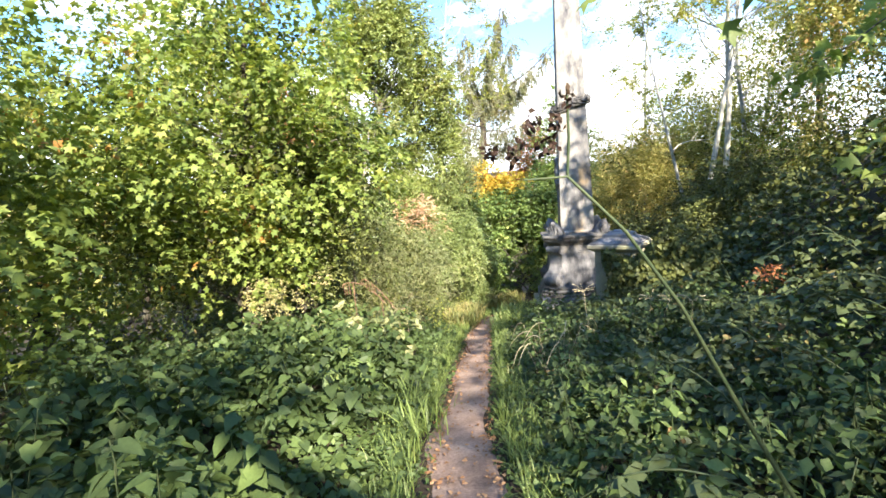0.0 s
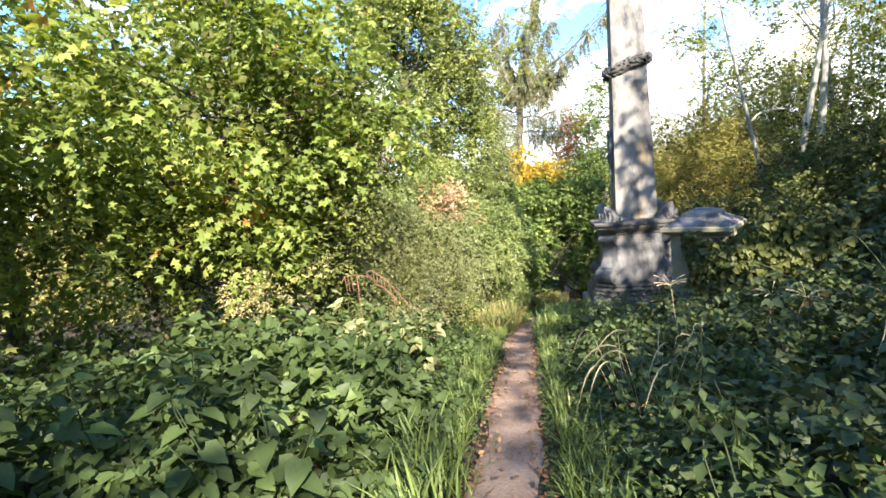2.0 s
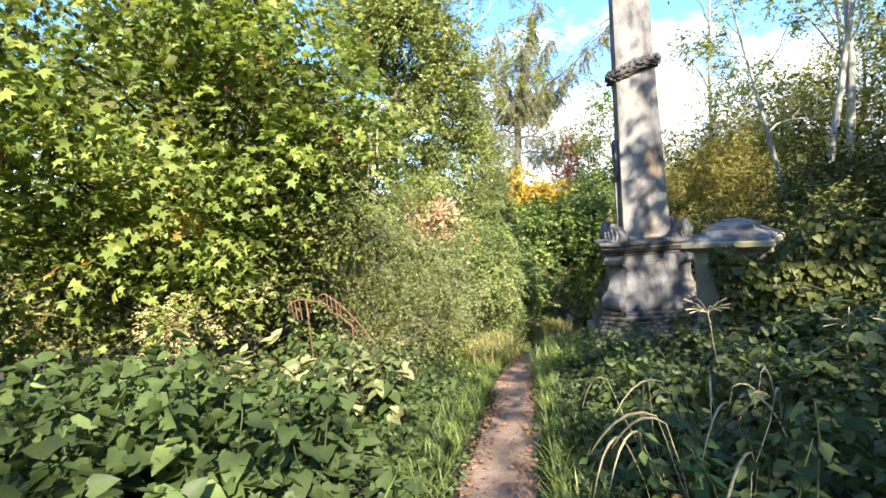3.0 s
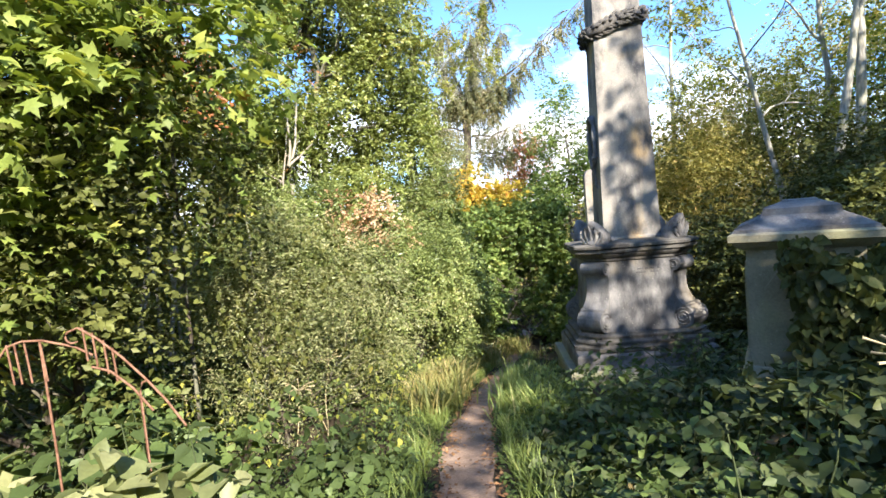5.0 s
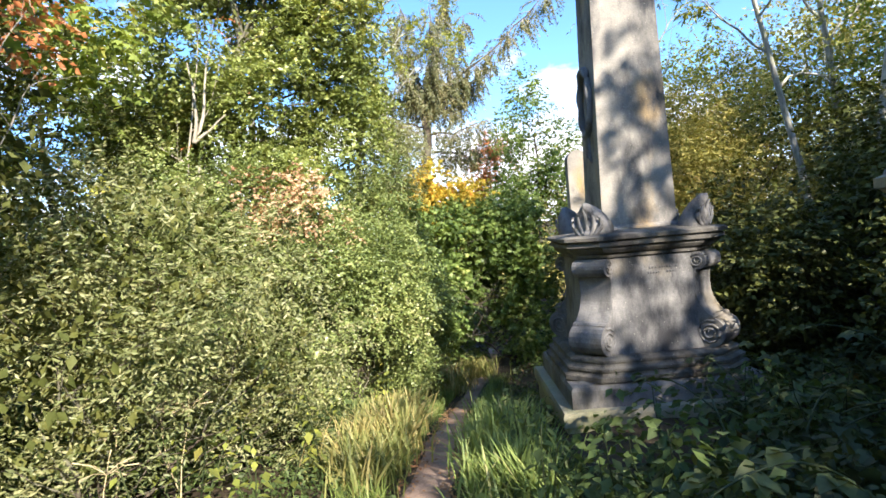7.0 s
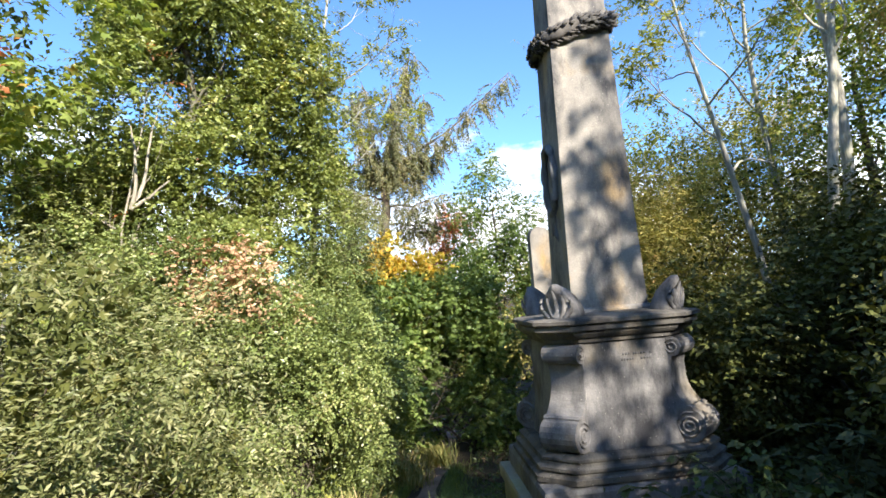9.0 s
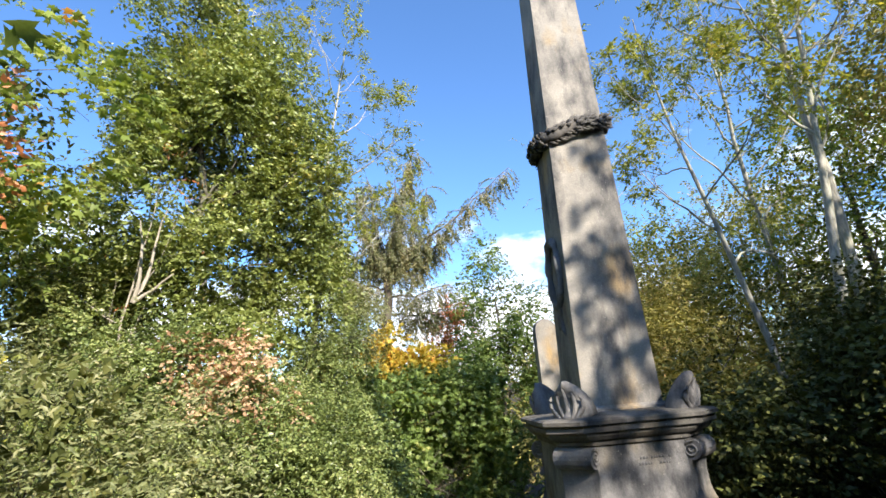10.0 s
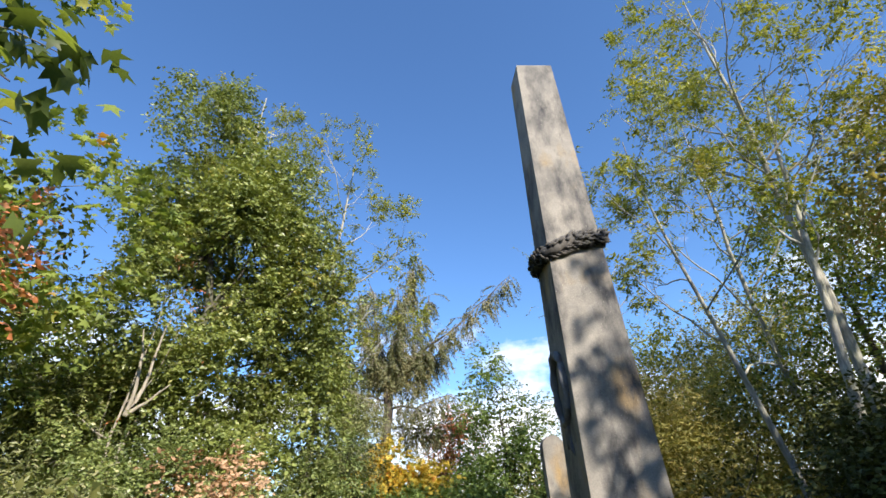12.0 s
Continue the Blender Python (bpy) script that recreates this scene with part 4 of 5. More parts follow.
def airy_tree(name, label, base, height, lean, radius, mat_bark, leaf_mat, seed, levels=2, forks=5, size=0.11, per=9, length=0.4, shape=NARROW, crown_from=0.5, limbs=9, spread_len=0.32, droop=0.4, twig_keep=1.0, leafless=False, cluster=1):
    """A slender tree: a leaning trunk, rising limbs, feathery sprays at the twigs."""
    rng = np.random.default_rng(seed)
    z = G(*base)
    n = 14
    w = np.linspace(0, 1, n)[:, None]
    start = np.array([*base, z - 0.3])
    end = np.array([base[0] + lean[0], base[1] + lean[1], z + height])
    pts = start + (end - start) * w + 0.018 * height * np.cumsum(rng.normal(size=(n, 3)) * 0.35, 0) * w
    rad = radius * np.linspace(1.0, 0.12, n)
    boughs, twigs, tips = [], [], []
    for i in range(limbs):
        s = crown_from + (0.97 - crown_from) * i / limbs
        k = int(s * (n - 1))
        p = pts[k] + (pts[min(k + 1, n - 1)] - pts[k]) * (s * (n - 1) - k)
        yaw = i * 2.4 + rng.uniform(-0.4, 0.4)
        d = np.array([math.cos(yaw), math.sin(yaw), rng.uniform(0.5, 1.1)])
        sub = grow(p, d, height * spread_len * (1.15 - 0.6 * s) * rng.uniform(0.8, 1.2), rad[k] * 0.5, rng, levels, forks, 0.3, 0.12, 0.75, 0.5)
        boughs.append(sub[0][0])
        twigs += sub[0][1:]
        tips += sub[1]
    ob = thing(name, label, "tree", (0, 0, 0))
    link("trunk", mesh_of("trunk", *tubes([(pts, rad)], 9)), mat_bark, ob, smooth=True)
    for line in boughs:
        link("limb", mesh_of("limb", *tubes([line], 6)), mat_bark, ob, smooth=True)
    if leafless:
        for line in twigs:
            link("twig", mesh_of("twig", *tubes([line], 4)), mat_bark, ob, smooth=True)
    else:
        tagged(link("twig_work", mesh_of("twig_work", *tubes(twigs, 4)), mat_bark, ob, smooth=True), "many thin forking twigs", kind="stuff")
    P = np.array([t[0] for t in tips])
    D = np.array([t[1] for t in tips])
    keep = rng.uniform(size=len(P)) < twig_keep
    P, D = np.repeat(P[keep], cluster, 0), np.repeat(D[keep], cluster, 0) + (0.9 if cluster > 1 else 0.0) * rng.normal(size=(int(keep.sum()) * cluster, 3))
    if len(P):
        link("crown", leaves("crown", *sprays(P, D + 0.5 * rng.normal(size=D.shape), per, length, size, rng, droop, 0.7), shape), leaf_mat, ob)
    return ob


ASH = dict(levels=2, forks=4, size=0.105, per=11, length=0.32, shape=NARROW, droop=0.30, cluster=3)
airy_tree("ash_tree", "slender ash with feathery yellow-green sprays", (0.2, 19.6), 12.6, (1.2, 0.0), 0.11, BARK_PALE, L_ASH, 71, crown_from=0.5, limbs=13, spread_len=0.24, twig_keep=0.30, **ASH)
airy_tree("ash_tree", "slender ash rising above the evergreen", (-2.0, 19.4), 14.6, (1.2, 0.0), 0.13, BARK_PALE, L_ASH, 72, crown_from=0.6, limbs=10, spread_len=0.2, twig_keep=0.32, **ASH)
for k, (b, h, ln, r, low) in enumerate((((8.05, 13.4), 11.5, (0.35, 0.3), 0.10, 0.5), ((7.05, 13.4), 9.5, (2.0, 0.2), 0.10, 0.55), ((8.0, 14.5), 8.2, (-1.65, 0.2), 0.07, 0.45), ((11.5, 17.5), 11.0, (-1.0, 0.0), 0.10, 0.4))):
    airy_tree("ash_tree", "slender pale-barked ash tree on the bank", b, h, ln, r, BARK_PALE, L_ASH, 81 + k, crown_from=low, limbs=12 if r > 0.08 else 8, spread_len=0.30, twig_keep=0.24, **ASH)
airy_tree("birch_tree", "thin bare-stemmed tree beyond the monument", (10.0, 23.0), 15.0, (0.6, 0), 0.12, BARK_PALE, L_ASH, 91, levels=1, forks=5, crown_from=0.35, limbs=14, spread_len=0.18, size=0.12, twig_keep=0.6)


def larch_tree():
    """A larch: dark trunk, a bent leader, long upswept limbs, and twigs that hang from them like curtains."""
    rng = np.random.default_rng(92)
    ob = thing("larch_tree", "larch with upswept limbs, hanging feathery twigs and a dark trunk", "tree")
    base = np.array([3.05, 27.0, G(3.05, 27.0) - 0.3])
    fork = np.array([3.35, 27.0, 5.0])

    def sweep(points, n):
        points = np.array(points, float)
        w = np.linspace(0, len(points) - 1, n)
        k = np.minimum(w.astype(int), len(points) - 2)
        out = points[k] + (points[k + 1] - points[k]) * (w - k)[:, None]
        out[1:-1] = (out[:-2] + 2 * out[1:-1] + out[2:]) / 4
        return out + 0.05 * rng.normal(size=out.shape) * (np.arange(n) > 0)[:, None]

    trunk = sweep([base, (3.15, 27, 1.5), fork], 10)
    link("trunk", mesh_of("trunk", *tubes([(trunk, np.linspace(0.24, 0.15, 10))], 9)), BARK_DARK, ob, smooth=True)
    runs = [(sweep([fork, (3.9, 27, 6.8), (4.75, 27.1, 9.9)], 14), 0.12), (sweep([fork, (4.3, 26.9, 5.4), (6.0, 26.8, 6.5), (8.7, 26.7, 9.0)], 16), 0.09)]
    for z, x, y, up in ((3.2, -2.2, 0.3, 1.0), (3.9, -2.0, -0.6, 0.9), (4.6, -2.4, 0.2, 2.2), (4.8, -1.2, -0.8, 3.0), (3.6, 2.2, -0.5, 0.3), (2.9, 2.4, 0.3, 0.2), (4.4, 2.4, 0.6, 1.6), (4.9, 0.4, -0.9, 3.2), (4.9, 1.9, 0.4, 3.3), (2.4, -1.6, -0.3, -0.2), (5.0, -0.5, 0.8, 3.9)):
        s = (z - base[2]) / (fork[2] - base[2])
        p = base + (fork - base) * s
        runs.append((sweep([p, p + np.array([x * 0.55, y * 0.5, up * 0.25 - 0.15]), p + np.array([x, y, up])], 11), 0.05))
    P, D, lines = [], [], []
    for pts, r in runs:
        link("limb", mesh_of("limb", *tubes([(pts, np.linspace(r, 0.012, len(pts)))], 6)), BARK_DARK, ob, smooth=True)
        for k in range(2, len(pts)):
            for _ in range(13):
                p = pts[k] + (pts[k - 1] - pts[k]) * rng.uniform()
                d = unit(np.array([0.55 * rng.normal(), 0.55 * rng.normal(), -0.55 + 0.45 * rng.normal()]))
                q, rad = limb(p, d, rng.uniform(0.35, 0.95), 0.009, rng, 0.25, -0.5, 6, 0.4)
                lines.append((q, rad))
                P += list(q[1:])
                D += list(np.diff(q, axis=0))
    tagged(link("twig_work", mesh_of("twig_work", *tubes(lines, 4)), BARK_DEAD, ob, smooth=True), "many thin hanging twigs", kind="stuff")
    P, D = np.array(P), np.array(D)
    keep = rng.uniform(size=len(P)) < 0.45 + 0.5 * smooth_step(P[:, 2], 3.5, 6.0)
    link("crown", leaves("crown", *sprays(P[keep], D[keep], 9, 0.30, 0.13, rng, 0.4, 0.3), NARROW), L_LARCH, ob)


larch_tree()

bush("grey_willow", "tall pale grey-green willow behind the thicket", "tree", (1.1, 20.4), [(1.2, 20.3, 0.9, 1.0, 0.8, 1.5), (0.8, 20.5, 3.0, 0.9, 0.8, 1.5), (1.5, 20.6, 2.2, 0.7, 0.7, 1.2), (0.5, 20.6, 5.0, 0.7, 0.7, 1.3)], 2600, 9, 0.36, 0.08, NARROW, L_GREY, 189, radius=0.06, shell=0.3, gap=-0.5, inner=120)
# beyond the turn of the path
bush("yellow_maple", "small maple turning bright yellow", "tree", (2.4, 23.2), [(2.3, 23.0, 1.7, 1.3, 0.9, 0.75), (3.6, 23.0, 1.1, 1.3, 0.9, 0.7), (3.0, 22.7, 0.6, 1.2, 0.8, 0.6)], 1500, 8, 0.36, 0.11, PALM, L_YEL, 101, radius=0.06, shell=0.3, gap=-0.6)
bush("field_maple", "young green maple beside the path", "tree", (4.6, 21.4), [(1.9, 19.6, -1.5, 0.9, 0.7, 1.5), (2.2, 20.4, 0.2, 1.0, 0.7, 1.1), (4.6, 21.2, -1.4, 1.3, 1.0, 1.6), (3.2, 21.8, -0.3, 1.4, 1.0, 1.2), (5.8, 21.2, -1.2, 1.2, 1.0, 1.8), (1.9, 21.4, -0.6, 1.1, 0.9, 1.4), (4.4, 21.6, 0.3, 1.2, 0.9, 0.9)], 5200, 8, 0.36, 0.11, PALM, L_MAPLE, 103, radius=0.05, shell=0.3, gap=-0.6, inner=160)
bush("hazel_bush", "low bright green hazel where the path bends away", "bush", (4.1, 23.4), [(3.6, 23.2, -2.7, 1.3, 0.7, 0.9), (5.2, 23.0, -2.5, 1.4, 0.8, 1.1), (2.2, 23.4, -2.6, 1.2, 0.7, 0.9)], 1500, 8, 0.3, 0.10, OVATE, L_MAPLE, 115, radius=0.03, shell=0.3, gap=-0.6)
bush("lime_tree", "rounded green tree beyond the yellow maple", "tree", (7.3, 26.0), [(7.3, 26.2, 3.9, 1.4, 1.3, 1.8), (7.6, 26.0, 1.4, 1.8, 1.4, 1.8), (6.6, 26.2, 0.6, 1.5, 1.3, 1.8), (8.8, 26.0, 0.4, 1.5, 1.3, 2.0)], 3600, 8, 0.4, 0.12, OVATE, L_MAPLE, 105, radius=0.12, stems=1, shell=0.3, gap=-0.6)
bush("russet_tree", "small tree with russet autumn leaves", "tree", (6.0, 29.5), [(5.9, 29.6, 2.6, 1.0, 0.8, 1.3), (6.6, 29.6, 3.6, 0.9, 0.8, 0.9)], 700, 8, 0.4, 0.12, OVATE, L_RED, 107, radius=0.06)
bush("bank_scrub", "olive and russet scrub on the sunlit bank", "bush", (7.0, 17.5), [(6.6, 17.6, -0.2, 1.7, 1.2, 1.8), (8.6, 17.5, 1.0, 1.8, 1.2, 1.7), (7.6, 18.4, 2.0, 1.8, 1.3, 1.5), (10.4, 17.5, 2.0, 1.9, 1.3, 1.8)], 9000, 8, 0.4, 0.085, NARROW, L_FAR, 109, radius=0.04, shell=0.3, gap=-0.6, tufts=16)
bush("laurel_bush", "dark ivy-covered thicket behind the tomb", "bush", (6.4, 12.6), [(6.6, 12.4, -0.3, 1.4, 1.3, 1.2), (7.8, 11.6, 0.3, 1.5, 1.4, 1.1), (6.3, 13.8, -0.8, 1.3, 1.3, 1.3), (8.6, 13.2, 0.9, 1.5, 1.3, 1.1)], 6500, 8, 0.32, 0.085, OVATE, L_DARK, 111, radius=0.05, shell=0.3, gap=-0.7, tufts=16)

# unseen sycamores added over the bank to shade the path and dapple the stone
for k, (b, blobs, cnt) in enumerate((((10.2, 6.4), [(7.9, 6.0, 7.0, 1.9, 2.2, 1.5), (8.6, 8.4, 5.6, 1.5, 1.8, 1.3), (10.4, 7.2, 6.4, 2.0, 2.2, 1.8), (7.1, 4.4, 7.6, 1.3, 1.8, 1.2)], 620),
                                     ((8.6, 0.2), [(5.9, 1.6, 5.4, 1.9, 2.2, 1.2), (7.4, 1.0, 6.0, 2.0, 2.2, 1.5), (9.0, -1.8, 7.4, 2.2, 2.4, 1.8), (6.6, 2.4, 4.3, 1.3, 1.5, 0.9)], 860),
                                     ((6.4, -6.6), [(5.4, -5.6, 6.9, 1.7, 2.2, 1.5), (-0.1, -5.8, 6.9, 1.9, 2.4, 1.6), (-1.6, -3.6, 7.2, 1.8, 2.0, 1.5), (5.7, -3.2, 6.6, 1.9, 1.8, 1.2)], 540),
                                     ((9.8, 5.2), [(8.7, 6.0, 3.8, 1.4, 1.6, 1.4), (9.8, 6.8, 4.8, 1.6, 1.6, 1.4)], 420))):
    bush("sycamore_tree", "unseen sycamore with its crown placed to cast shade", "tree", b, blobs, cnt, 7, 0.6, 0.16, PALM, L_SYC, 121 + 2 * k, radius=0.2, stems=1, shell=0.3, gap=0.05, grain=1.0, droop=0.3, flat=0.9, inner=10)

bush("bramble_mound", "dense bramble mound against the pillar tomb", "bramble", (3.2, 8.2), [(3.1, 8.25, -1.05, 0.75, 0.45, 0.42), (4.0, 8.1, -0.9, 0.8, 0.5, 0.55), (2.9, 7.4, -1.15, 0.7, 0.5, 0.4)], 1500, 6, 0.2, 0.085, HEART, L_BRAM, 139, radius=0.012, shell=0.4, gap=-0.8)
bush("laurel_bush", "dark evergreen scrub beside the tomb", "bush", (5.4, 9.6), [(5.4, 9.4, -0.2, 0.9, 0.8, 0.8), (5.6, 10.4, -0.2, 0.9, 0.9, 0.9)], 1800, 8, 0.3, 0.08, OVATE, L_DARK, 137, radius=0.03, shell=0.3, gap=-0.7)
# ivy on and beside the tomb
rng = np.random.default_rng(141)
n = 9000
u, v, w = rng.uniform(-0.15, 1.7, n), rng.uniform(-0.66, -0.40, n), rng.uniform(-1.5, 0.0, n)
L = np.stack([u, v, w], -1)
L[:, 1] += 0.10 * rough_noise(L, 2.6, 5) + 0.2 * smooth_step(u, 0.8, 1.6)
L[:, 2] += 0.2 * smooth_step(u, 0.4, 1.0) + 0.22 * rough_noise(np.stack([u, v, 0 * u], -1), 4.0, 8) * smooth_step(w, -0.9, 0.0)
L = L[u > -0.06 + 0.10 * rough_noise(L, 5.0, 9)]
n = len(L)
ca, sa = math.cos(radians(-38)), math.sin(radians(-38))
P = np.stack([TX + ca * L[:, 0] - sa * L[:, 1], TY + sa * L[:, 0] + ca * L[:, 1], L[:, 2] - 0.1], -1)
ob = link("ivy", leaves("ivy", P, rng.normal(size=(n, 3)) * 0.5 + np.array([-0.2, -0.2, -0.8]), np.array([-0.6, -0.8, 0.5]) + 0.5 * rng.normal(size=(n, 3)), rng.uniform(0.05, 0.11, n), HEART), L_DARK)
tagged(ob, "glossy ivy climbing over the pillar tomb", "ivy", kind="stuff")

# pale herbs, withered vines and dead wood in the thicket
bush("goldenrod_clump", "pale yellow-green flowering herbs in the sun", "plant", (-2.5, 8.0), [(-2.45, 8.0, 0.05, 0.5, 0.4, 0.5), (-1.9, 8.2, -0.15, 0.4, 0.35, 0.4)], 420, 7, 0.16, 0.05, NARROW, L_GOLD, 191, radius=0.01, inner=30)
bush("withered_vine", "withered beige climber hanging over the thicket", "climber", (-0.3, 15.2), [(-0.4, 14.9, 0.9, 0.55, 0.3, 0.5), (0.1, 15.2, 0.4, 0.4, 0.3, 0.5)], 330, 6, 0.22, 0.07, OVATE, L_WITHER, 193, radius=0.012, inner=10)
bush("withered_dock", "rusty brown withered weed among the brambles", "plant", (4.3, 6.0), [(4.3, 6.0, -0.05, 0.28, 0.25, 0.22)], 90, 6, 0.12, 0.05, OVATE, L_RED, 195, radius=0.008, inner=5)
bush("pale_burdock", "broad pale sunlit leaves in front of the railing", "plant", (-1.1, 7.3), [(-1.15, 7.25, -0.50, 0.45, 0.30, 0.32), (-0.75, 7.5, -0.62, 0.35, 0.28, 0.30), (-1.6, 7.2, -0.45, 0.4, 0.3, 0.35)], 110, 5, 0.14, 0.12, HEART, L_GREY, 199, radius=0.01, inner=60, flat=1.0)
dead = thing("dead_branch", "forked bleached dead branch sticking out of the thicket", "branch")
rng = np.random.default_rng(197)
for way, ln in (((0.5, 0, 1.0), 2.0), ((0.2, -0.1, 1.0), 1.7), ((0.6, 0.1, 0.8), 0.9)):
    pts, rad = limb((-1.95, 16.5, 1.7), way, ln * 0.8, 0.035, rng, 0.22, 0.05, 8, 0.3)
    link("fork", mesh_of("fork", *tubes([(pts, rad)], 7)), BARK_DEAD, dead, smooth=True)
pts, rad = limb((-1.9, 16.6, G(-1.9, 16.6) - 0.2), (0.0, 0, 1), 4.9, 0.05, rng, 0.03, 0.0, 8, 0.8)
link("bole", mesh_of("bole", *tubes([(pts, rad)], 7)), BARK_DEAD, dead, smooth=True)
for (x, y), h in (((-3.4, 13.8), 4.2), ((-2.1, 13.4), 3.4)):
    pole = thing("thin_sapling", "thin pale sapling stem standing among the bushes", "sapling")
    pts, rad = limb((x, y, G(x, y) - 0.2), (0.02, 0, 1), h, 0.035, rng, 0.05, 0.1, 9, 0.4)
    link("stem", mesh_of("stem", *tubes([(pts, rad)], 6)), BARK_PALE, pole, smooth=True)
    D = rand_dirs(60, rng)
    link("crown", leaves("crown", *sprays(pts[rng.integers(4, 9, 60)], D, 7, 0.4, 0.09, rng), OVATE), L_ASH, pole)

pole = thing("thin_sapling", "thin dark sapling stem standing before the thicket", "sapling")
pts, rad = limb((-1.62, 10.2, G(-1.62, 10.2) - 0.1), (0.0, 0, 1), 4.0, 0.022, rng, 0.03, 0.06, 10, 0.45)
link("stem", mesh_of("stem", *tubes([(pts, rad)], 6)), BARK_DARK, pole, smooth=True)
link("crown", leaves("crown", *sprays(pts[rng.integers(5, 10, 40)], rand_dirs(40, rng), 7, 0.35, 0.08, rng), OVATE), L_ASH, pole)

# left wood behind the thicket
# dark-leaved bush added to stand for the shaded gap in the trees
bush("dark_gap_bush", "very dark shrub added for the shade between the thicket and the trees", "bush", (-5.0, 15.8), [(-4.4, 15.6, 2.4, 1.7, 1.1, 1.4), (-6.0, 15.0, 2.0, 1.6, 1.2, 1.6), (-3.3, 16.2, 1.5, 1.4, 0.9, 1.3)], 4200, 8, 0.3, 0.08, NARROW, L_DARK, 117, radius=0.06, shell=0.3, gap=-0.5)
bush("sycamore_tree", "bright green sycamore above the thicket", "tree", (-4.6, 15.8), [(-3.6, 15.4, 4.4, 1.7, 1.4, 2.0), (-5.2, 15.6, 4.2, 1.9, 1.5, 2.4), (-6.8, 14.6, 3.2, 1.8, 1.6, 2.6), (-6.2, 15.5, 6.0, 1.7, 1.5, 1.4)],
     2600, 7, 0.5, 0.13, PALM, L_SYC, 201, radius=0.15, stems=1, shell=0.5, flat=0.9)
bush("russet_tree", "small half-dead tree with russet leaves", "tree", (-3.6, 13.3), [(-2.9, 13.2, 3.0, 0.7, 0.6, 1.1), (-3.7, 13.0, 3.9, 0.8, 0.7, 0.7)], 330, 7, 0.35, 0.10, OVATE, L_RED, 203, radius=0.05, bark=BARK_DEAD)
for k, (x, y, h, r) in enumerate(((-8.5, 11.0, 8.0, 2.4), (-9.5, 16.5, 10.0, 2.8), (-6.5, 20.5, 10.0, 2.6), (-11.5, 6.5, 9.0, 2.8), (-8.2, 3.0, 6.5, 2.2), (-12.5, 12.0, 11.0, 3.0), (-9.0, -1.5, 8.0, 2.6), (-4.2, 24.0, 9.0, 2.6), (-11.0, 22.0, 11.0, 3.0))):
    g = G(x, y)
    bush("woodland_tree", "leafy woodland tree in the shade behind the thicket", "tree", (x, y), [(x, y, g + h * 0.78 + 0.4, r, r, h * 0.26), (x + 0.8, y - 0.6, g + h * 0.45 + 0.4, r, r, h * 0.26), (x - 0.5, y - 0.4, g + h * 0.16 + 0.4, r, r, h * 0.2)],
         1500, 7, 0.55, 0.15, OVATE, L_TREE if k % 2 else L_SYC, 211 + k, radius=0.18, stems=1, shell=0.5, gap=-0.5)
for k, (b, h, ln) in enumerate((((-3.4, 13.0), 5.6, (0.9, 0.0)), ((-4.2, 12.6), 5.4, (0.6, 0.2)), ((-2.9, 16.6), 7.0, (1.0, 0.0)))):
    airy_tree("dead_sapling", "bleached bare sapling standing among the bushes", b, h, ln, 0.045, BARK_DEAD, L_RED, 231 + k, levels=1, forks=4, crown_from=0.4, limbs=8, spread_len=0.30, size=0.07, twig_keep=0.05, leafless=True)

# right wood on the bank
for k, (x, y, h, r) in enumerate(((12.5, 12.5, 6.0, 2.2), (13.5, 17.0, 7.0, 2.4), (12.0, 21.5, 6.5, 2.4), (15.5, 22.5, 8.0, 2.8), (15.0, 9.0, 7.0, 2.6), (16.5, 14.0, 8.0, 2.8), (11.5, 26.0, 5.5, 2.2), (14.0, 29.0, 6.5, 2.6))):
    g = G(x, y) + 0.028 * y
    bush("woodland_tree", "olive and yellowing tree on the bank", "tree", (x, y), [(x, y, g + h * 0.78, r, r, h * 0.26), (x - 0.8, y - 0.6, g + h * 0.45, r, r, h * 0.26), (x - 0.2, y - 0.4, g + h * 0.16, r, r, h * 0.2)],
         2900, 7, 0.5, 0.115, OVATE, (L_FAR, L_SYC, L_ASH)[k % 3], 251 + k, radius=0.15, stems=1, shell=0.35, gap=-0.5)


# ---- single plants that stand out of the low growth ----
def leafy_plant(name, label, category, height, size, mat, seed, stems=3, pairs=6, shape=HEART):
    """An upright herb with drooping pairs of leaves."""
    rng = np.random.default_rng(seed)
    ob = thing(name, label, category)
    P, D, N, S = [], [], [], []
    for s in range(stems):
        yaw = rng.uniform(0, 6.28)
        way = np.array([math.cos(yaw) * 0.25, math.sin(yaw) * 0.25, 1.0])
        pts, rad = limb((0.06 * math.cos(yaw), 0.06 * math.sin(yaw), -0.05), way, height * rng.uniform(0.75, 1.1), 0.007, rng, 0.15, 0.05, 8, 0.4)
        link("stem", mesh_of("stem", *tubes([(pts, rad)], 5)), STEM, ob, smooth=True)
        for i in range(pairs):
            f = 0.3 + 0.68 * i / (pairs - 1)
            k = min(int(f * 7), 6)
            p = pts[k] + (pts[k + 1] - pts[k]) * (f * 7 - k)
            a = i * 1.57 + rng.uniform(-0.3, 0.3)
            for side in (0, math.pi):
                out = np.array([math.cos(a + side), math.sin(a + side), 0.0])
                P.append(p + out * 0.02)
                D.append(out + np.array([0, 0, rng.uniform(-0.9, -0.1)]))
                N.append(np.array([0, 0, 1.0]) + out * 0.5 + 0.2 * rng.normal(size=3))
                S.append(size * (1.15 - 0.6 * f) * rng.uniform(0.8, 1.2))
    link("foliage", leaves("foliage", np.array(P), np.array(D), np.array(N), S, shape), mat, ob)
    return ob


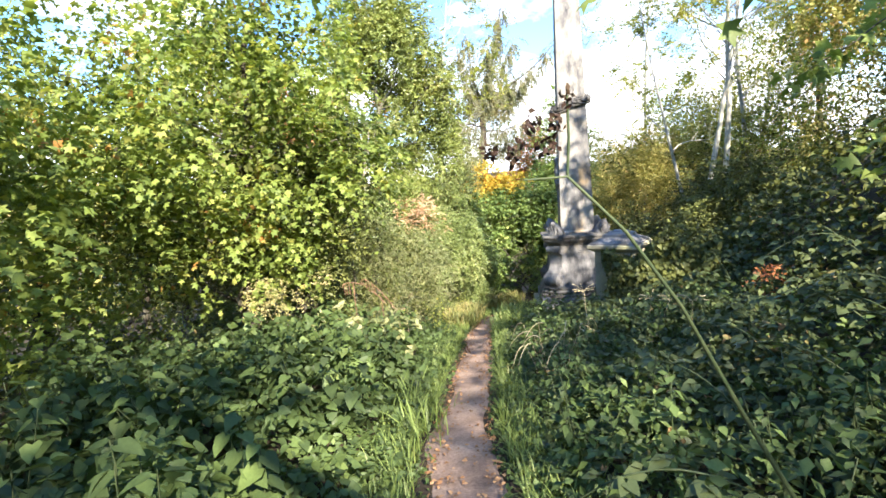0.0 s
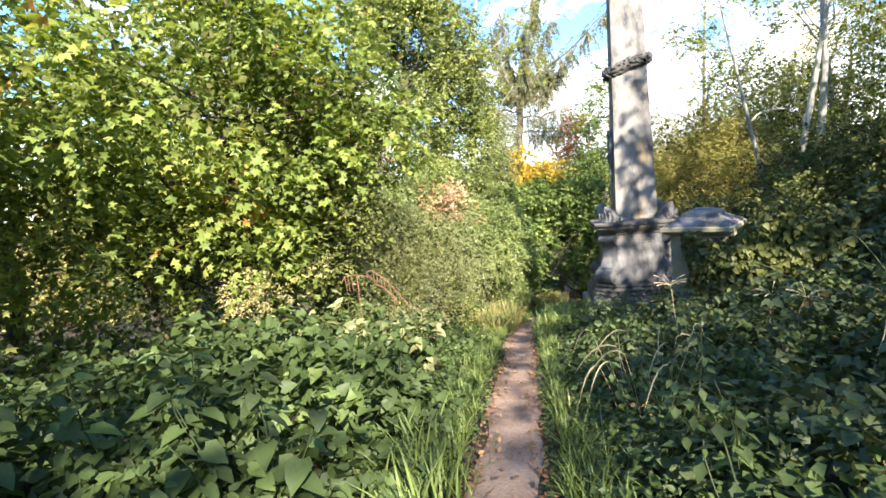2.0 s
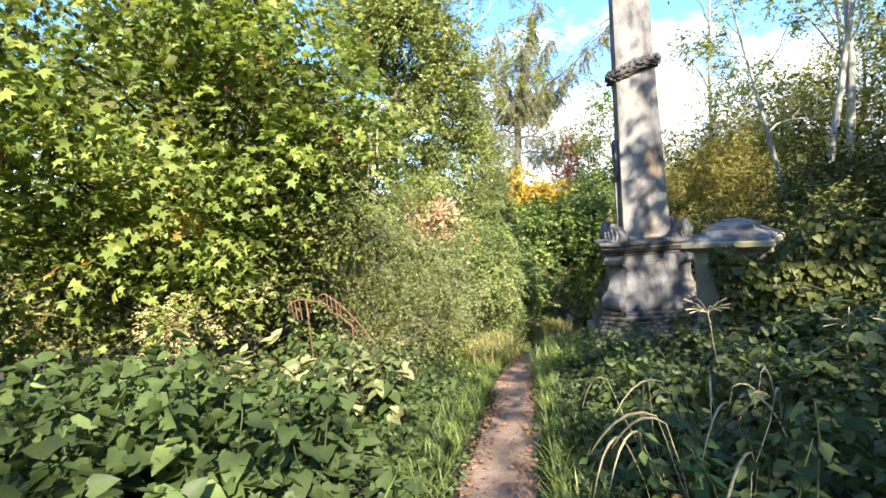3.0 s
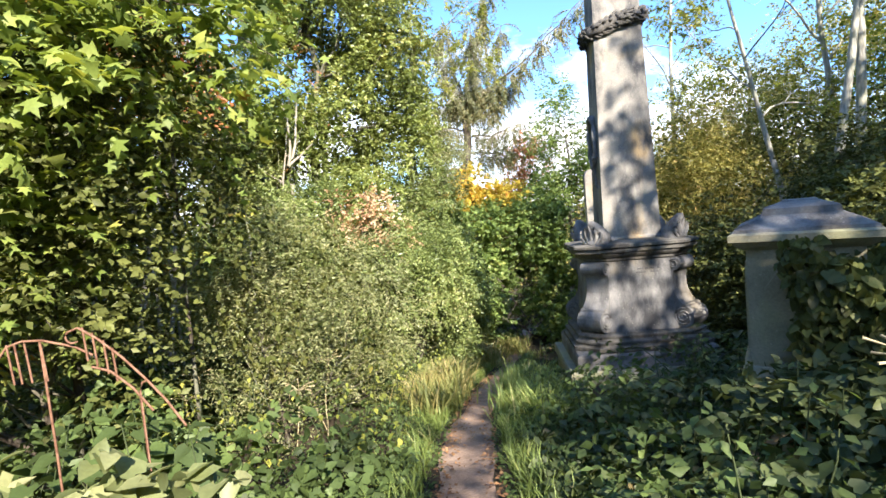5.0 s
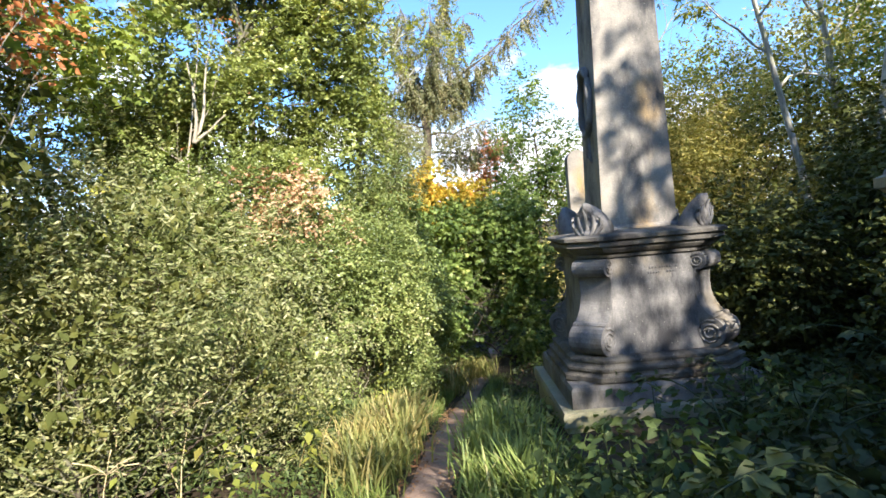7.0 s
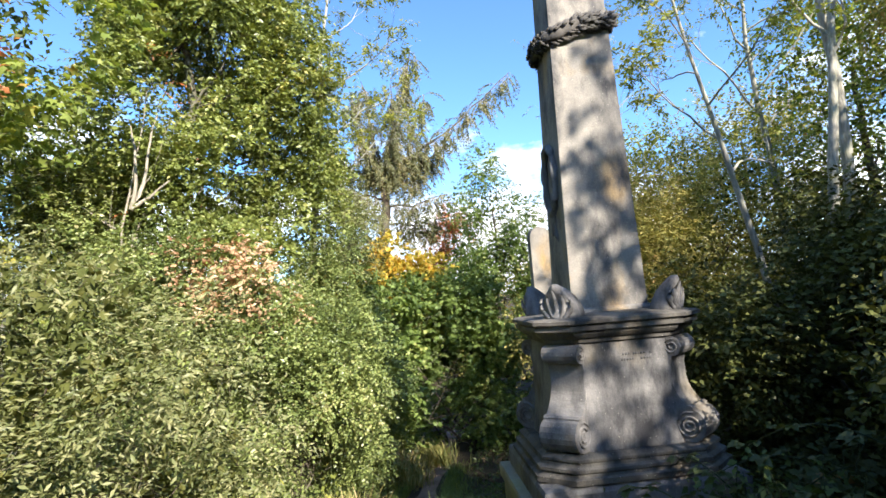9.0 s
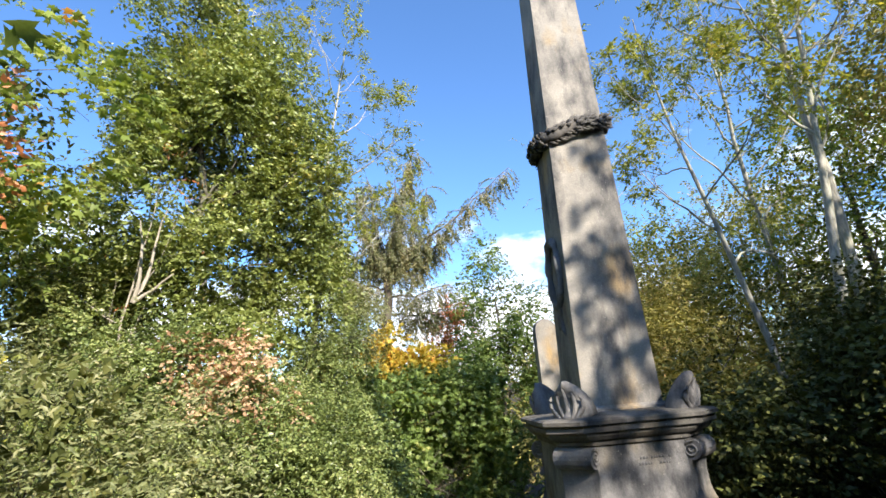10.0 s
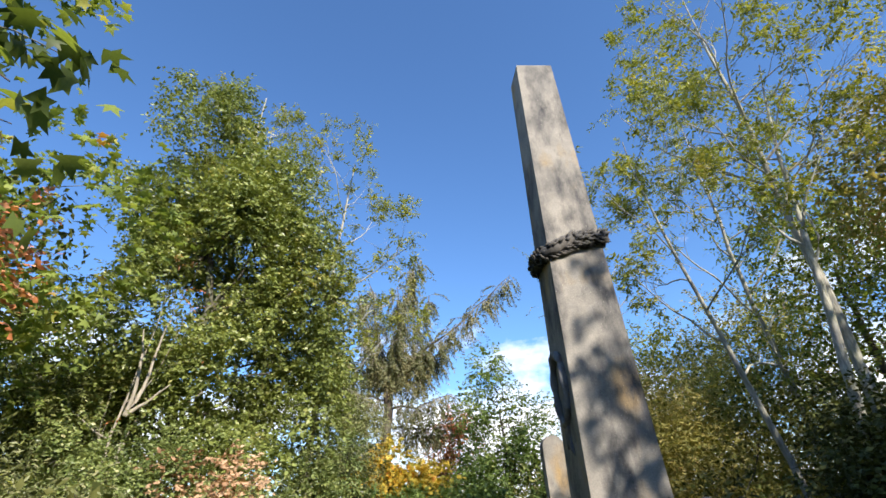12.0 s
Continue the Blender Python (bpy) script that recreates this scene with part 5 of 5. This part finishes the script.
def scatter(kinds, places, rng, z_up=0.0):
    """The first kinds take the first places; the rest are copies."""
    for i, (x, y) in enumerate(places):
        m = pose(x, y, G(x, y) + z_up, rng.uniform(-6, 6), rng.uniform(-6, 6), rng.uniform(0, 360))
        if i < len(kinds):
            kinds[i].matrix_world = m
        else:
            copy_thing(kinds[i % len(kinds)], m)


rng = np.random.default_rng(301)


def beside(n, d0, d1, y0, y1, clear=()):
    out = []
    while len(out) < n:
        y, d = rng.uniform(y0, y1), rng.uniform(d0, d1)
        x = float(way_x(y)) + d
        if all(max(abs(x - a), abs(y - b)) > r for a, b, r in clear):
            out.append((x, y))
    return out


kinds = [leafy_plant("bindweed_clump", "broad-leaved dark green plant among the nettles", "plant", 1.0, 0.20, L_NETTLE, 311 + k, 3, 6) for k in range(3)]
scatter(kinds, beside(60, -3.6, -0.95, 1.6, 8.5, (RB,)), rng)
kinds = [leafy_plant("nettle", "upright nettle with pointed toothed leaves", "plant", 0.75, 0.13, L_NETTLE, 321 + k, 4, 7, OVATE) for k in range(3)]
scatter(kinds, beside(55, 0.75, 3.4, 1.6, 12.0, (OB, TB, FB)), rng)
kinds = [leafy_plant("elder_seedling", "leafy young elder lit by the sun", "plant", 1.0, 0.10, L_ASH, 331 + k, 3, 7, OVATE) for k in range(2)]
scatter(kinds, beside(16, -2.6, -0.7, 9.5, 14.0), rng)


def bramble_cane(seed):
    """An arching cane with leaves in threes."""
    rng = np.random.default_rng(seed)
    ob = thing("bramble_cane", "arching bramble cane with dark leaflets in threes", "bramble")
    s = np.linspace(0, 1, 12)
    L = rng.uniform(0.9, 1.5)
    pts = np.stack([L * s, 0.1 * np.sin(3 * s), 0.62 * np.sin(2.6 * s) * rng.uniform(0.7, 1.0)], -1)
    link("cane", mesh_of("cane", *tubes([(pts, np.linspace(0.008, 0.003, 12))], 5)), STEM, ob, smooth=True)
    P, D, N, S = [], [], [], []
    for k in range(2, 12):
        a = k * 2.4
        out = unit(np.array([0.4, math.cos(a), 0.3 * math.sin(a)]))
        base = pts[k] + out * 0.07
        for turn in (-0.9, 0.0, 0.9):
            P.append(base)
            D.append(np.array([out[0] * math.cos(turn) - out[1] * math.sin(turn), out[0] * math.sin(turn) + out[1] * math.cos(turn), -0.2]))
            N.append(np.array([0, 0, 1.0]) + 0.3 * rng.normal(size=3))
            S.append(rng.uniform(0.07, 0.12))
    for k in range(0, len(P), 3):
        link("leaf", leaves("leaf", np.array(P[k:k + 3]), np.array(D[k:k + 3]), np.array(N[k:k + 3]), S[k:k + 3], HEART), L_BRAM, ob)
    return ob


scatter([bramble_cane(341 + k) for k in range(4)], beside(80, 1.7, 4.6, 1.5, 12.0, (OB, TB, FB)), rng)


def dry_stalk(seed, head):
    """A dead straw-coloured stalk with a drooping or branched head."""
    rng = np.random.default_rng(seed)
    ob = thing("dry_stalk", "dead straw-coloured flower stalk", "dry plant")
    pts, rad = limb((0, 0, -0.05), (0.15 * rng.normal(), 0.15 * rng.normal(), 1), rng.uniform(0.7, 1.05), 0.006, rng, 0.2, 0.0, 9, 0.5)
    link("stalk", mesh_of("stalk", *tubes([(pts, rad)], 5)), STRAW, ob, smooth=True)
    for k in range(head):
        a = k * 2.4
        tip = pts[-1] + 0.16 * np.array([math.cos(a), math.sin(a), rng.uniform(0.1, 0.7)])
        ray = ([pts[-1], (pts[-1] + tip) / 2 + np.array([0, 0, 0.02]), tip], [0.002, 0.002, 0.006])
        link("seed_ray", mesh_of("seed_ray", *tubes([ray], 5)), STRAW, ob, smooth=True)
    return ob


scatter([dry_stalk(351, 9), dry_stalk(352, 5), dry_stalk(353, 12)], beside(4, 1.6, 2.6, 3.0, 7.0) + beside(7, -3.2, -1.6, 9.8, 12.0), rng)


def grass_heads(seed):
    """A tuft of tall grass stems with arching pale heads."""
    rng = np.random.default_rng(seed)
    ob = thing("seeding_grass", "tall grass stems with pale arching seed heads", "grass")
    for k in range(4):
        a = rng.uniform(0, 6.28)
        pts, rad = limb((0.05 * rng.normal(), 0.05 * rng.normal(), -0.03), (0.3 * math.cos(a), 0.3 * math.sin(a), 1), rng.uniform(0.6, 0.9), 0.0025, rng, 0.15, -0.1, 8, 0.6)
        link("stem", mesh_of("stem", *tubes([(pts, rad)], 4)), STRAW, ob, smooth=True)
        q = [pts[-1] + np.array([math.cos(a) * 0.05 * i, math.sin(a) * 0.05 * i, 0.02 * i - 0.012 * i * i]) for i in range(6)]
        link("seed_head", mesh_of("seed_head", *tubes([(q, [0.002, 0.005, 0.006, 0.005, 0.004, 0.001])], 5)), STRAW, ob, smooth=True)
    return ob


scatter([grass_heads(361 + k) for k in range(2)], beside(4, 0.8, 2.2, 4.2, 6.6), rng)

# the cane with dark seed clusters that leans over the start of the path
cane = thing("leaning_cane", "long green cane leaning across the path, with dark dried clusters", "plant")
pts = np.array([(1.0, 1.0, G(1.0, 1.0)), (0.721, 0.93, 0.756), (0.605, 0.93, 0.965), (0.477, 0.93, 1.210), (0.372, 0.93, 1.366), (0.267, 0.93, 1.477), (0.186, 0.93, 1.477)])
link("stem", mesh_of("stem", *tubes([(pts, np.array([0.006, 0.0055, 0.005, 0.004, 0.0035, 0.003, 0.002]))], 6)), STEM, cane, smooth=True)
fork = np.array([(0.267, 0.93, 1.477), (0.273, 0.93, 1.547), (0.273, 0.93, 1.640)])
link("side_stem", mesh_of("side_stem", *tubes([(fork, np.array([0.003, 0.003, 0.002]))], 5)), STEM, cane, smooth=True)
for c in ((0.273, 0.93, 1.616), (0.209, 0.93, 1.576), (0.128, 0.93, 1.529), (0.233, 0.93, 1.537), (0.169, 0.93, 1.523), (0.250, 0.93, 1.576)):
    n = 30
    P = np.array(c) + rng.normal(size=(n, 3)) * 0.008
    tagged(link("seed_cluster", leaves("seed_cluster", P, rand_dirs(n, rng), rand_dirs(n, rng), rng.uniform(0.010, 0.020, n), OVATE), L_SEED, cane), "dark dried seed cluster", kind="stuff")

# sycamore twigs that reach over the path
def twig(name, label, start, end, n, size, seed, mat=L_SYC):
    rng = np.random.default_rng(seed)
    start, end = np.array(start, float), np.array(end, float)
    w = np.linspace(0, 1, 9)[:, None]
    pts = start + (end - start) * w + np.array([0, 0, 0.18]) * np.sin(w * 2.6) + 0.02 * rng.normal(size=(9, 3))
    ob = thing(name, label, "branch")
    link("wood", mesh_of("wood", *tubes([(pts, np.linspace(0.016, 0.003, 9))], 5)), BARK_DARK, ob, smooth=True)
    k = rng.integers(3, 9, n)
    P = pts[k] + 0.12 * rng.normal(size=(n, 3))
    D = (end - start) * 0.3 + rng.normal(size=(n, 3)) * 0.6 + np.array([0, 0, -0.5])
    link("foliage", leaves("foliage", P, D, np.array([0, 0, 1.0]) + 0.45 * rng.normal(size=(n, 3)), size * rng.uniform(0.6, 1.2, n), PALM), mat, ob)
    return ob


twig("overhanging_twig", "sycamore twig with broad green leaves above the path", (2.6, 2.4, 2.9), (0.85, 2.2, 2.12), 22, 0.13, 371)
twig("overhanging_twig", "sycamore twig with broad green leaves above the path", (3.4, 3.4, 2.7), (1.5, 2.4, 2.2), 26, 0.13, 372)
twig("overhanging_twig", "low sycamore bough with broad leaves beside the slope", (5.6, 5.0, 3.0), (3.5, 4.6, 2.0), 70, 0.15, 373)
twig("overhanging_twig", "low sycamore bough with broad leaves beside the slope", (5.8, 4.6, 2.0), (3.9, 4.4, 1.2), 60, 0.15, 374)
twig("overhanging_twig", "sycamore bough hanging over the thicket edge", (-2.0, 9.8, 2.6), (-0.25, 9.5, 1.45), 34, 0.13, 375)
twig("overhanging_twig", "sycamore bough hanging over the thicket edge", (-2.2, 9.6, 2.2), (-0.35, 9.4, 1.75), 30, 0.13, 376)

# these twigs take the dark nettle leaf colour to look shaded
twig("overhanging_twig", "sycamore twig with broad leaves, coloured dark for shade, high beside the thicket", (-2.4, 10.4, 2.7), (-0.62, 10.3, 2.40), 70, 0.16, 377, L_NETTLE)
twig("overhanging_twig", "sycamore twig with broad leaves, coloured dark for shade, high beside the thicket", (-2.4, 10.4, 2.2), (-0.70, 10.3, 1.85), 60, 0.15, 378, L_NETTLE)

# far woods all round
FW = []
rng = np.random.default_rng(151)
for k in range(46):
    a = radians(rng.uniform(-95, 95)) if k < 36 else radians(rng.uniform(95, 265))
    r = rng.uniform(34, 60) if k < 36 else rng.uniform(16, 30)
    x, y = r * math.sin(a) + 2, r * math.cos(a)
    g = G(x, y)
    h = rng.uniform(7, 12) if abs(x - 6) > 8 or y < 0 else rng.uniform(3, 5)
    s = rng.uniform(2.4, 3.6)
    bush("woodland_tree", "distant woodland tree in early autumn leaf", "tree", (x, y), [(x, y, g + h * 0.75, s, s, h * 0.3), (x + 1, y, g + h * 0.4, s, s, h * 0.3), (x - 1.2, y, g + h * 0.2, s, s, h * 0.25)],
         900, 7, 0.8, 0.26, OVATE, L_FAR, 160 + k, radius=0.2, stems=1)
